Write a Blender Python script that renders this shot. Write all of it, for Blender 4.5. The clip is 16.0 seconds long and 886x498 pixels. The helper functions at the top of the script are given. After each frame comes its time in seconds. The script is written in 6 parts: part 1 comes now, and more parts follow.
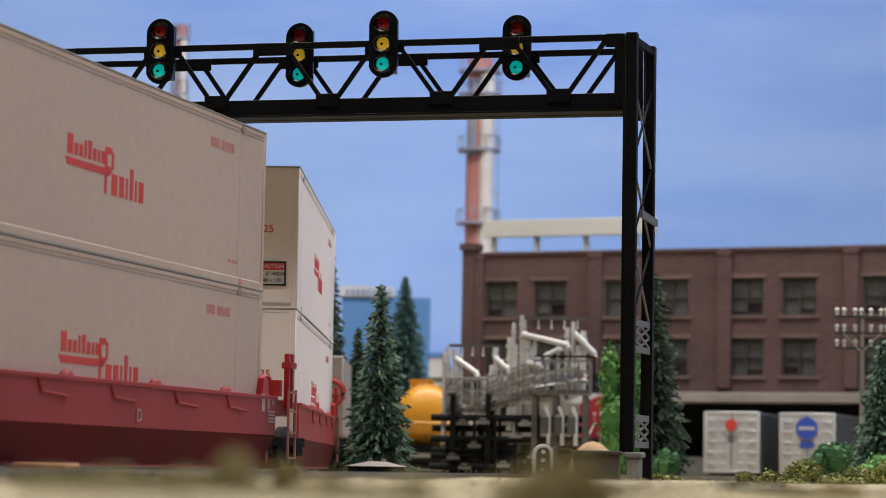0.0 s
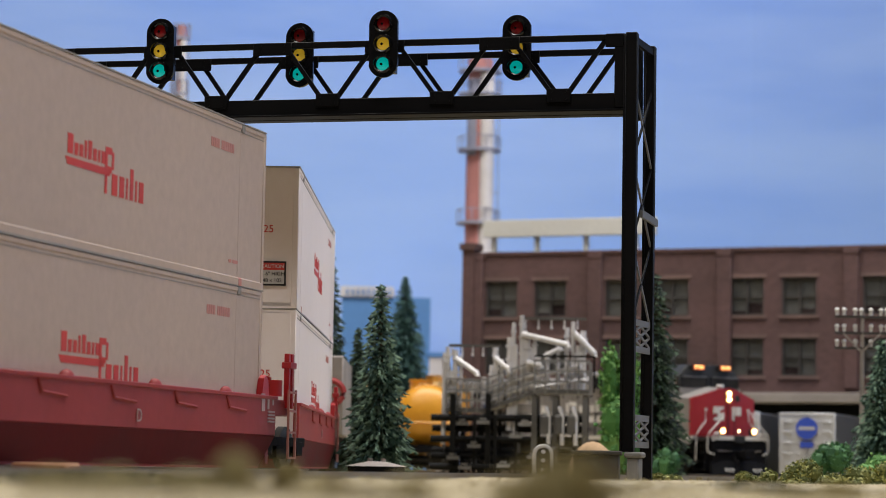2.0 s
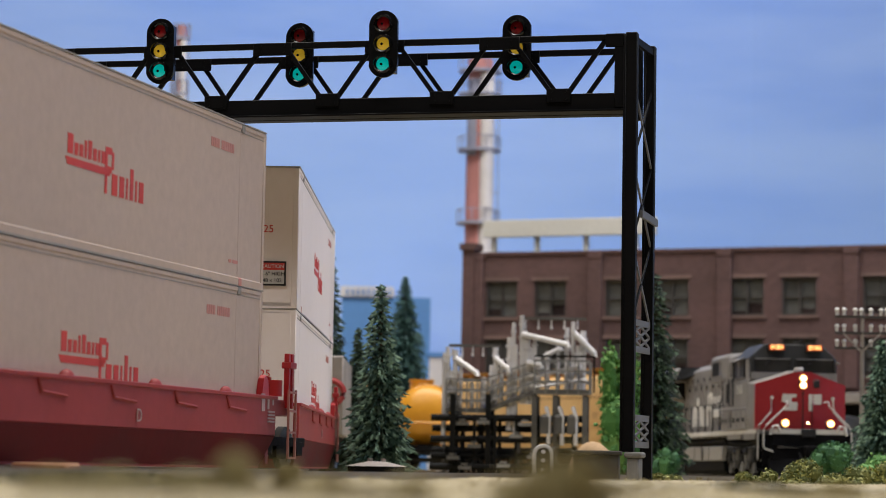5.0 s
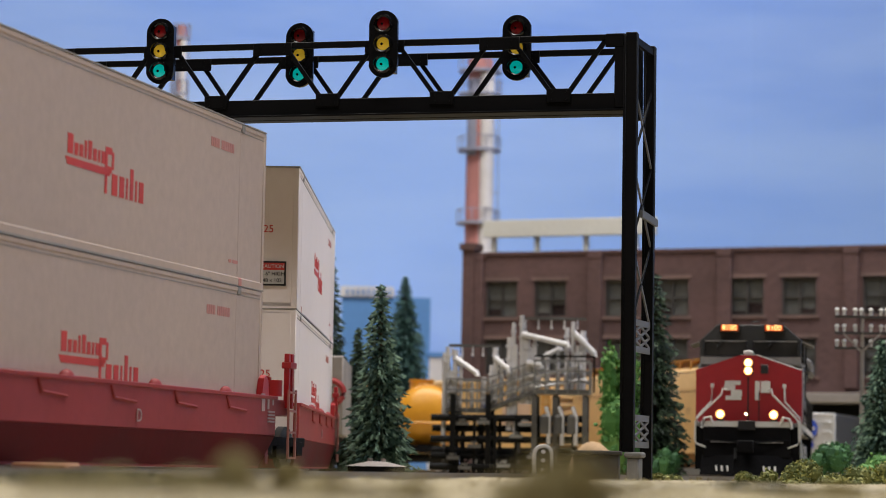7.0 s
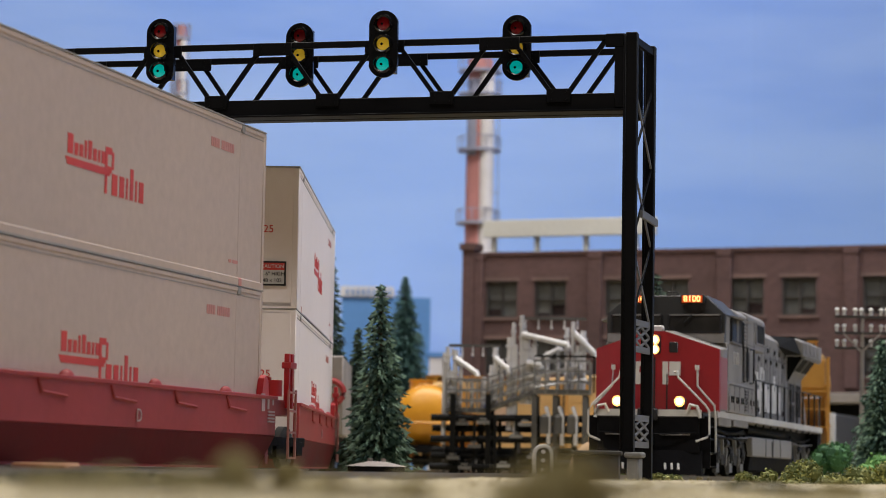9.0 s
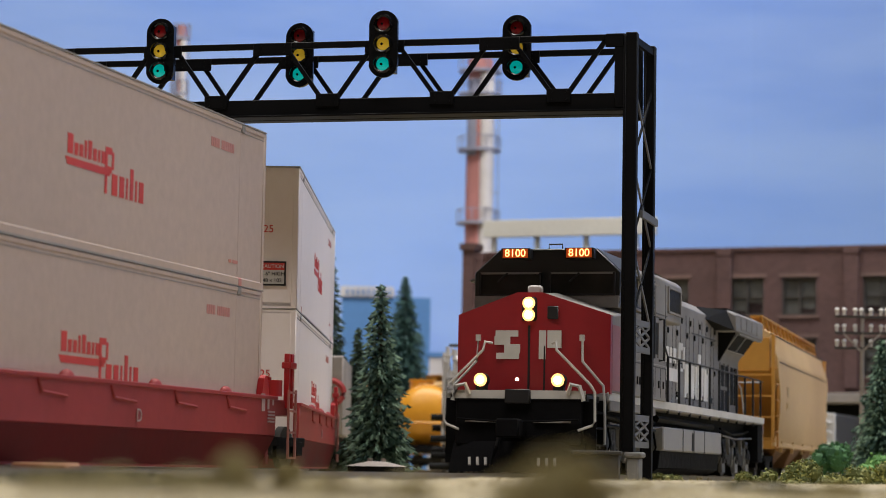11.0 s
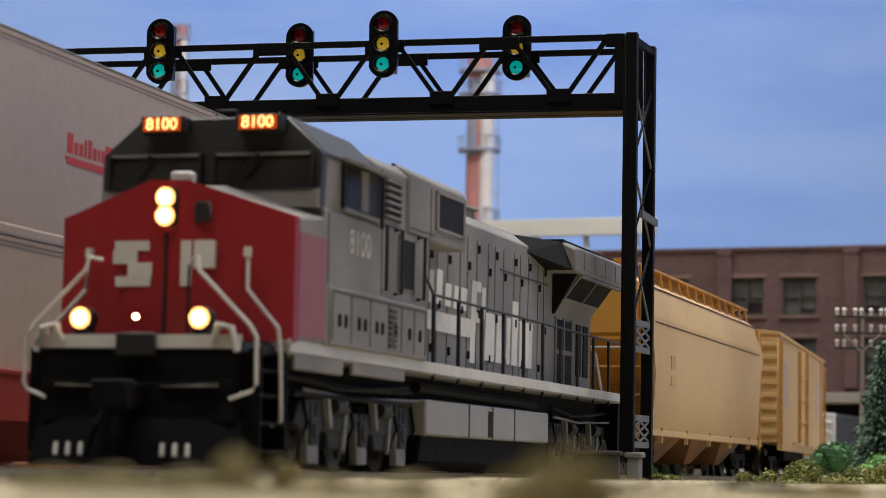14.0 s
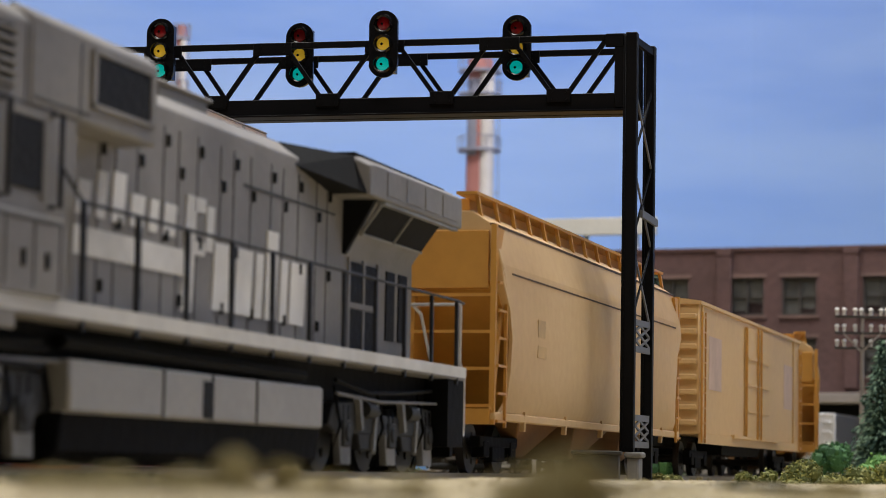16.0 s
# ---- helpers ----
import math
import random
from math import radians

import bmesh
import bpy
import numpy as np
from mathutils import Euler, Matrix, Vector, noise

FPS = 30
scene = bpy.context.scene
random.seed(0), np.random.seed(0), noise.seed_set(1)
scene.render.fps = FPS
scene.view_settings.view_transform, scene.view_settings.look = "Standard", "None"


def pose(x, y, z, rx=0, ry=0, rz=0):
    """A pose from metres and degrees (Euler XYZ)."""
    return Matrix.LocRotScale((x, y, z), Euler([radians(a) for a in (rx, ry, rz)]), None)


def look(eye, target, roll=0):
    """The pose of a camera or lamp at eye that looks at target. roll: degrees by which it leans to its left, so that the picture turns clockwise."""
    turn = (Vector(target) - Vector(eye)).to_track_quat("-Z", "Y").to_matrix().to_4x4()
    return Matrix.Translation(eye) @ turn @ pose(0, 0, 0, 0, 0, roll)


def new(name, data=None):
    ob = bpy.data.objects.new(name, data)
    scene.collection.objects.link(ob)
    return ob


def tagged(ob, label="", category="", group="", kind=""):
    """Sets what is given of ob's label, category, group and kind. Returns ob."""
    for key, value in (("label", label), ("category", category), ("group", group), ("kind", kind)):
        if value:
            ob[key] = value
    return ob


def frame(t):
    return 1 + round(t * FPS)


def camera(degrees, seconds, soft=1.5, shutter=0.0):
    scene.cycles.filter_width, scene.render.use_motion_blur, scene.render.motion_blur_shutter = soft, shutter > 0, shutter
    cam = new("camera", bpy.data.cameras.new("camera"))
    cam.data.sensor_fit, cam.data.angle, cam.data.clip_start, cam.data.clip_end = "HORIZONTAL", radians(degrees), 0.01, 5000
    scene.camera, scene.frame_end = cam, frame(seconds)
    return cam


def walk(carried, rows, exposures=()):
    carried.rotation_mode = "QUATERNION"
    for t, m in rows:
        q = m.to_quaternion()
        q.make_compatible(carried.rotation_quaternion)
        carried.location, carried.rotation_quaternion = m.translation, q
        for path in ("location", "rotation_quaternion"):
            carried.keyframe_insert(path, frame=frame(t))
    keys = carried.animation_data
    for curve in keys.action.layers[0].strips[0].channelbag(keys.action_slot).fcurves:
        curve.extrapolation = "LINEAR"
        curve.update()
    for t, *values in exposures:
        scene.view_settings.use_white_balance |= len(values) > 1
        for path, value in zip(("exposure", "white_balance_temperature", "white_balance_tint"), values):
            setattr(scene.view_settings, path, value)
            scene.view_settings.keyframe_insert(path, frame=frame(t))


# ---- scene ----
# A table-top railway in 1:87. Lengths below are in metres of the full-size
# railway; S turns them into metres of the model.
S = 1 / 87.1

# ---- camera ----
cam = camera(21.24, 16.0, soft=0.8)
EYE_Z = 0.068
STAND = look((0, 0, EYE_Z * S), (0, 40 * S, (EYE_Z + 40 * math.tan(0.0928)) * S), 1.04)
walk(cam, [(0, STAND), (16, STAND)], exposures=[(0, 0.22), (6, 0.20), (9, 0.19), (12, 0.17), (16, 0.20)])
cam.data.dof.use_dof = True
cam.data.dof.focus_distance = 47 * S
cam.data.dof.aperture_fstop = 60

# ---- light ----
world = bpy.data.worlds.new("room_air")
scene.world = world
world.use_nodes = True
world.node_tree.nodes["Background"].inputs[0].default_value = (1.0, 0.96, 0.92, 1)
world.node_tree.nodes["Background"].inputs[1].default_value = 0.008


def ceiling_lamp(name, x, y, z, wide, deep, watts, colour, rx=0.0, ry=0.0):
    data = bpy.data.lights.new(name, "AREA")
    data.shape, data.size, data.size_y, data.energy, data.color = "RECTANGLE", wide, deep, watts, colour
    ob = new(name, data)
    ob.matrix_world = pose(x, y, z, rx, ry, 0)
    return ob


ceiling_lamp("strip_light", 0.28, 0.98, 1.42, 2.0, 0.25, 39, (1.0, 0.955, 0.89), -8)
ceiling_lamp("strip_light", -0.30, -0.10, 1.42, 1.5, 0.25, 14, (1.0, 0.955, 0.91), 8)


# ---- materials ----
def paint(name, colour, rough=0.5, metal=0.0, vary=0.12, size=30.0, bump=0.0, fine=400.0, tint=None, glow=0.0, speck=0.0, gloss=0.5):
    """Paint or plastic with blotches of one size and grain of a finer one."""
    m = bpy.data.materials.new(name)
    m.use_nodes = True
    nt = m.node_tree
    b = nt.nodes["Principled BSDF"]
    tc = nt.nodes.new("ShaderNodeTexCoord")
    n1 = nt.nodes.new("ShaderNodeTexNoise")
    n1.inputs["Scale"].default_value, n1.inputs["Detail"].default_value = size, 5
    n2 = nt.nodes.new("ShaderNodeTexNoise")
    n2.inputs["Scale"].default_value, n2.inputs["Detail"].default_value = fine, 3
    nt.links.new(tc.outputs["Object"], n1.inputs["Vector"])
    nt.links.new(tc.outputs["Object"], n2.inputs["Vector"])
    ramp = nt.nodes.new("ShaderNodeValToRGB")
    t = tint or tuple(c * (1 - 2.2 * vary) for c in colour)
    hi = tuple(min(1, c * (1 + vary)) for c in colour)
    ramp.color_ramp.elements[0].color, ramp.color_ramp.elements[0].position = (*t, 1), 0.28
    ramp.color_ramp.elements[1].color, ramp.color_ramp.elements[1].position = (*hi, 1), 0.66
    nt.links.new(n1.outputs["Fac"], ramp.inputs["Fac"])
    mix = nt.nodes.new("ShaderNodeMix")
    mix.data_type, mix.blend_type = "RGBA", "OVERLAY"
    mix.inputs["Factor"].default_value = 0.12 + speck
    nt.links.new(ramp.outputs["Color"], mix.inputs["A"])
    nt.links.new(n2.outputs["Fac"], mix.inputs["B"])
    nt.links.new(mix.outputs["Result"], b.inputs["Base Color"])
    rr = nt.nodes.new("ShaderNodeMapRange")
    rr.inputs["To Min"].default_value, rr.inputs["To Max"].default_value = max(0.03, rough - 0.08), min(1, rough + 0.1)
    nt.links.new(n1.outputs["Fac"], rr.inputs["Value"])
    nt.links.new(rr.outputs["Result"], b.inputs["Roughness"])
    b.inputs["Metallic"].default_value = metal
    b.inputs["Specular IOR Level"].default_value = gloss
    if bump:
        bp = nt.nodes.new("ShaderNodeBump")
        bp.inputs["Strength"].default_value, bp.inputs["Distance"].default_value = bump, 0.0006
        nt.links.new(n2.outputs["Fac"], bp.inputs["Height"])
        nt.links.new(bp.outputs["Normal"], b.inputs["Normal"])
    if glow:
        b.inputs["Emission Color"].default_value = (*colour, 1)
        b.inputs["Emission Strength"].default_value = glow
    return m


def brick_paint(name):
    m = paint(name, (0.094, 0.050, 0.048), 0.8, 0, 0.15, 18, 0.3, 300)
    nt = m.node_tree
    b = nt.nodes["Principled BSDF"]
    old = b.inputs["Base Color"].links[0].from_socket
    tc = nt.nodes.new("ShaderNodeTexCoord")
    mp = nt.nodes.new("ShaderNodeMapping")
    mp.inputs["Rotation"].default_value = (radians(90), 0, 0)
    br = nt.nodes.new("ShaderNodeTexBrick")
    br.inputs["Scale"].default_value = 170
    br.inputs["Color1"].default_value = (1, 1, 1, 1)
    br.inputs["Color2"].default_value = (0.72, 0.7, 0.7, 1)
    br.inputs["Mortar"].default_value = (1.5, 1.6, 1.6, 1)
    br.inputs["Mortar Size"].default_value = 0.012
    nt.links.new(tc.outputs["Object"], mp.inputs["Vector"])
    nt.links.new(mp.outputs["Vector"], br.inputs["Vector"])
    mul = nt.nodes.new("ShaderNodeMix")
    mul.data_type, mul.blend_type = "RGBA", "MULTIPLY"
    mul.inputs["Factor"].default_value = 0.8
    nt.links.new(old, mul.inputs["A"])
    nt.links.new(br.outputs["Color"], mul.inputs["B"])
    nt.links.new(mul.outputs["Result"], b.inputs["Base Color"])
    return m


def sky_paint():
    """Hand-painted sky: blue with paler, streaky clouds. Light fading rightwards is put into the colour."""
    m = bpy.data.materials.new("painted_sky")
    m.use_nodes = True
    nt = m.node_tree
    b = nt.nodes["Principled BSDF"]
    b.inputs["Roughness"].default_value = 0.9
    tc = nt.nodes.new("ShaderNodeTexCoord")
    mp = nt.nodes.new("ShaderNodeMapping")
    mp.inputs["Scale"].default_value, mp.inputs["Rotation"].default_value = (1.1, 1.1, 5.5), (0, radians(-24), 0)
    n = nt.nodes.new("ShaderNodeTexNoise")
    n.inputs["Scale"].default_value, n.inputs["Detail"].default_value = 1.9, 5
    nt.links.new(tc.outputs["Object"], mp.inputs["Vector"])
    nt.links.new(mp.outputs["Vector"], n.inputs["Vector"])
    r = nt.nodes.new("ShaderNodeValToRGB")
    r.color_ramp.elements[0].color, r.color_ramp.elements[0].position = (0.20, 0.345, 0.78, 1), 0.36
    r.color_ramp.elements[1].color, r.color_ramp.elements[1].position = (0.38, 0.52, 0.85, 1), 0.72
    nt.links.new(n.outputs["Fac"], r.inputs["Fac"])
    sep = nt.nodes.new("ShaderNodeSeparateXYZ")
    nt.links.new(tc.outputs["Object"], sep.inputs["Vector"])
    h = nt.nodes.new("ShaderNodeMapRange")
    h.inputs["From Min"].default_value, h.inputs["From Max"].default_value = 0.02, 0.36
    h.inputs["To Min"].default_value, h.inputs["To Max"].default_value = 0.75, 0.0
    nt.links.new(sep.outputs["Z"], h.inputs["Value"])
    mix = nt.nodes.new("ShaderNodeMix")
    mix.data_type = "RGBA"
    mix.inputs["B"].default_value = (0.40, 0.60, 0.98, 1)
    nt.links.new(h.outputs["Result"], mix.inputs["Factor"])
    nt.links.new(r.outputs["Color"], mix.inputs["A"])
    # darker towards the right: lamplight falling off, multiplied into the sky colour
    east = nt.nodes.new("ShaderNodeMapRange")
    east.inputs["From Min"].default_value, east.inputs["From Max"].default_value = 0.05, 0.50
    east.inputs["To Min"].default_value, east.inputs["To Max"].default_value = 0.0, 0.75
    nt.links.new(sep.outputs["X"], east.inputs["Value"])
    deep = nt.nodes.new("ShaderNodeMix")
    deep.data_type, deep.blend_type = "RGBA", "MULTIPLY"
    deep.inputs["B"].default_value = (0.55, 0.64, 0.74, 1)
    nt.links.new(east.outputs["Result"], deep.inputs["Factor"])
    nt.links.new(mix.outputs["Result"], deep.inputs["A"])
    nt.links.new(deep.outputs["Result"], b.inputs["Base Color"])
    return m


SKY = sky_paint()
BRICK = brick_paint("brown_brick")
BRICK_PALE = paint("pale_brick_trim", (0.14, 0.088, 0.078), 0.8, 0, 0.15, 30, 0.2)
BLACK = paint("black_plastic", (0.005, 0.005, 0.006), 0.55, 0, 0.15, 40, 0.1, gloss=0.08)
SIGNAL_BLACK = paint("signal_black", (0.004, 0.004, 0.005), 0.22, 0, 0.1)
UNDER = paint("underframe_black", (0.004, 0.004, 0.005), 0.75, 0, 0.3, 60, 0.3, gloss=0.1)
WHEEL = paint("wheel_steel", (0.030, 0.028, 0.026), 0.5, 0.4, 0.2)
# far containers' white, lifted in colour to stand for light on their ends
CREAM_END = paint("lightened_container_white", (0.80, 0.72, 0.69), 0.55, 0, 0.03, 12, 0.04)
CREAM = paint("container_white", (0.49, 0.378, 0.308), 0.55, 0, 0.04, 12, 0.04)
SEAM = paint("container_seam", (0.30, 0.28, 0.26), 0.6, 0, 0.1)
RED_LOGO = paint("red_print", (0.55, 0.045, 0.035), 0.55, 0, 0.08)
PALE_RED = paint("faded_red_print", (0.50, 0.20, 0.17), 0.55, 0, 0.08)
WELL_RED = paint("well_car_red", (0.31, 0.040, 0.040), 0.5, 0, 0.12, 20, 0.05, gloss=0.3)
# darker copy of the sill red: shade on the down-facing sides, in colour
WELL_LOW = paint("shaded_well_car_red", (0.10, 0.004, 0.006), 0.65, 0, 0.15, 20, 0.05, gloss=0.15)
BRIGHT_RED = paint("ladder_red", (0.42, 0.015, 0.02), 0.35, 0, 0.08)
WHITE_PRINT = paint("white_print", (0.56, 0.545, 0.52), 0.6, 0, 0.08, 80)
NAME_PRINT = paint("dull_name_print", (0.68, 0.66, 0.63), 0.65, 0, 0.12, 80)

DIM_PRINT = paint("dull_white_print", (0.42, 0.30, 0.29), 0.6, 0, 0.05)
LOCO_RED = paint("locomotive_scarlet", (0.27, 0.008, 0.014), 0.42, 0, 0.08, 30)
LOCO_GREY = paint("locomotive_grey", (0.222, 0.208, 0.198), 0.6, 0, 0.13, 55, 0.08, 700, gloss=0.35)
BOX_SIDE = paint("tank_box_grey", (0.29, 0.28, 0.27), 0.55, 0, 0.08, 40, 0.06, 700)
BOGIE_GREY = paint("bogie_dirty_grey", (0.014, 0.014, 0.014), 0.65, 0, 0.35, 60, 0.3)
LATTICE = paint("lattice_grey", (0.13, 0.13, 0.135), 0.5)
LOCO_LINE = paint("door_line_grey", (0.036, 0.035, 0.034), 0.6)
BOGIE_PALE = paint("bogie_pale_grey", (0.23, 0.228, 0.225), 0.6, 0, 0.3, 70, 0.2)
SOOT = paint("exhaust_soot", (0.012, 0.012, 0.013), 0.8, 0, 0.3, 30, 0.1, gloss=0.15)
BLOCK = paint("terracotta_block", (0.40, 0.19, 0.10), 0.8, 0, 0.15, 40, 0.2)
# scarlet of the nose side, with the glare on it mixed into the colour
LOCO_GLARE = paint("glare_paled_red", (0.27, 0.085, 0.088), 0.5, 0, 0.06)
CAB_BLACK = paint("cab_front_charcoal", (0.018, 0.018, 0.02), 0.5, 0, 0.1, gloss=0.3)
CAB_FRONT = paint("cab_front_grey", (0.022, 0.022, 0.022), 0.5, 0, 0.12, 40, 0.05)
GLASS = paint("smoked_glass", (0.030, 0.028, 0.025), 0.4, 0, 0.35, 60, gloss=0.12)
GRILLE = paint("grille_black", (0.008, 0.008, 0.009), 0.7, 0, 0.1, 40, 0.4, 900, gloss=0.2)
LAMP = paint("warm_headlight", (1.0, 0.72, 0.36), 0.3, 0, 0.0, glow=16)
# emissive orange for discs added behind the lenses as the lamps' halo
LAMP_HALO = paint("lamp_halo", (1.0, 0.46, 0.14), 0.3, 0, 0.0, glow=2.2)
DITCH = paint("warm_ditch_light", (1.0, 0.68, 0.32), 0.3, 0, 0.0, glow=14)
AMBER = paint("lit_number_board", (0.55, 0.075, 0.006), 0.4, 0, 0.0, glow=0.30)
AMBER_TEXT = paint("lit_digits", (1.0, 0.58, 0.20), 0.4, 0, 0.0, glow=2.2)
SILVER = paint("silver_pipe", (0.66, 0.64, 0.64), 0.45, 0.1, 0.12, 60, 0.2)
RAIL_GREY = paint("railing_grey", (0.21, 0.205, 0.20), 0.55, 0.1, 0.2, 60, 0.2)
RACK_GREY = paint("rack_grey", (0.11, 0.105, 0.10), 0.6, 0.1, 0.2, 60, 0.2)
RACK_DARK = paint("rack_black", (0.007, 0.007, 0.007), 0.65, 0, 0.2, gloss=0.15)
HOPPER = paint("hopper_ochre", (0.52, 0.26, 0.045), 0.5, 0, 0.08, 16, 0.05, tint=(0.44, 0.20, 0.03))
TAN = paint("weathered_tan", (0.60, 0.40, 0.185), 0.55, 0, 0.08, 14, 0.05, tint=(0.47, 0.285, 0.11))
BOXCAR = paint("boxcar_yellow", (0.58, 0.37, 0.155), 0.55, 0, 0.06, 16, 0.05)
RUBBED = paint("rubbed_tan", (0.53, 0.345, 0.15), 0.6, 0, 0.15, 90)
# ochre darkened: the shade under the car body is put into it
SHADE_OCHRE = paint("shaded_ochre", (0.17, 0.075, 0.02), 0.8, 0, 0.25, 60, 0.2)
CREASE = paint("crease_brown", (0.07, 0.035, 0.012), 0.7)
PINK_PANEL = paint("faded_panel", (0.52, 0.36, 0.26), 0.6, 0, 0.1, 60)
TANK_YELLOW = paint("tank_yellow", (0.60, 0.27, 0.015), 0.4, 0, 0.06, 16)
CONCRETE = paint("concrete", (0.20, 0.195, 0.185), 0.85, 0, 0.15, 60, 0.4)
TRIM = paint("weathered_trim", (0.26, 0.23, 0.21), 0.8, 0, 0.1, 40, 0.2)
BROWN_FRAME = paint("window_frame_brown", (0.045, 0.040, 0.038), 0.7, 0, 0.15)
BOX_GREY = paint("dark_concrete", (0.048, 0.046, 0.042), 0.85, 0, 0.2, 60, 0.4)
SIGN_WHITE = paint("roof_sign_white", (0.55, 0.54, 0.50), 0.7, 0, 0.04, 20)
WINDOW_DARK = paint("window_dark", (0.030, 0.020, 0.021), 0.25, 0, 0.2)
CURTAIN = paint("window_blind", (0.085, 0.085, 0.080), 0.7, 0, 0.2, 50)
ALU = paint("trailer_aluminium", (0.50, 0.50, 0.51), 0.42, 0.3, 0.08, 30, 0.1)
# grey made dark to carry the shade on the trailers' sides
TRAILER_SIDE = paint("shaded_trailer_grey", (0.05, 0.052, 0.056), 0.5, 0.0, 0.1)
BLUE_LOGO = paint("blue_print", (0.03, 0.07, 0.42), 0.5)
BLUE_HALL = paint("pale_blue_cladding", (0.10, 0.25, 0.55), 0.8, 0, 0.05, 14)
STACK_RED = paint("stack_red", (0.46, 0.20, 0.19), 0.7, 0, 0.1, 30)
STACK_WHITE = paint("stack_white", (0.62, 0.59, 0.60), 0.7, 0, 0.08, 30)
STACK_GREY = paint("stack_steel", (0.30, 0.31, 0.40), 0.6, 0.2, 0.1)
GROUND = paint("sand_ground", (0.44, 0.37, 0.24), 0.95, 0, 0.15, 45, 0.9, 520, tint=(0.17, 0.14, 0.075), speck=0.3)
BALLAST = paint("ballast_stone", (0.27, 0.23, 0.18), 0.95, 0, 0.25, 200, 0.9, 900, speck=0.3)
EDGE = paint("pale_edging", (0.50, 0.45, 0.35), 0.85, 0, 0.15, 60, 0.3)
TIE = paint("sleeper_brown", (0.055, 0.040, 0.030), 0.9, 0, 0.3, 80, 0.4)
RAIL = paint("rail_steel", (0.30, 0.26, 0.22), 0.35, 0.9, 0.15)
BARK = paint("bark", (0.05, 0.035, 0.025), 0.9)
ROCK = paint("tan_boulder", (0.42, 0.28, 0.16), 0.9, 0, 0.1, 60, 0.5)
ROOM = paint("room_wall", (0.16, 0.155, 0.15), 0.9, 0, 0.03, 3)
FLOOR = paint("room_carpet", (0.12, 0.11, 0.10), 0.95, 0, 0.15, 20, 0.3)
LENS_RED = paint("red_lens", (0.30, 0.006, 0.012), 0.12, 0, 0.05)
LENS_YELLOW = paint("yellow_lens", (0.85, 0.55, 0.04), 0.2, 0, 0.05, glow=0.18)
LENS_GREEN = paint("green_lens", (0.0, 0.55, 0.50), 0.2, 0, 0.05, glow=0.35)


def leaf_paint(name, dark, light):
    m = bpy.data.materials.new(name)
    m.use_nodes = True
    nt = m.node_tree
    b = nt.nodes["Principled BSDF"]
    b.inputs["Roughness"].default_value = 0.75
    g = nt.nodes.new("ShaderNodeNewGeometry")
    r = nt.nodes.new("ShaderNodeValToRGB")
    r.color_ramp.elements[0].color, r.color_ramp.elements[1].color = (*dark, 1), (*light, 1)
    r.color_ramp.elements[0].position = 0.35
    nt.links.new(g.outputs["Random Per Island"], r.inputs["Fac"])
    nt.links.new(r.outputs["Color"], b.inputs["Base Color"])
    return m


NEEDLE = leaf_paint("pine_needles", (0.010, 0.040, 0.026), (0.17, 0.27, 0.18))
NEEDLE_BLUE = leaf_paint("blue_pine_needles", (0.012, 0.045, 0.045), (0.045, 0.12, 0.10))
NEEDLE_DARK = leaf_paint("dark_pine_needles", (0.006, 0.020, 0.012), (0.07, 0.12, 0.065))
LEAF = leaf_paint("bright_leaves", (0.045, 0.15, 0.025), (0.21, 0.40, 0.11))
LEAF_MID = leaf_paint("mid_leaves", (0.02, 0.085, 0.028), (0.08, 0.22, 0.07))
MOSS = leaf_paint("yellow_green_foam", (0.09, 0.11, 0.025), (0.42, 0.41, 0.12))
OLIVE = leaf_paint("olive_turf", (0.045, 0.042, 0.016), (0.16, 0.14, 0.06))
DRY = leaf_paint("dry_tuft", (0.24, 0.20, 0.09), (0.52, 0.45, 0.23))


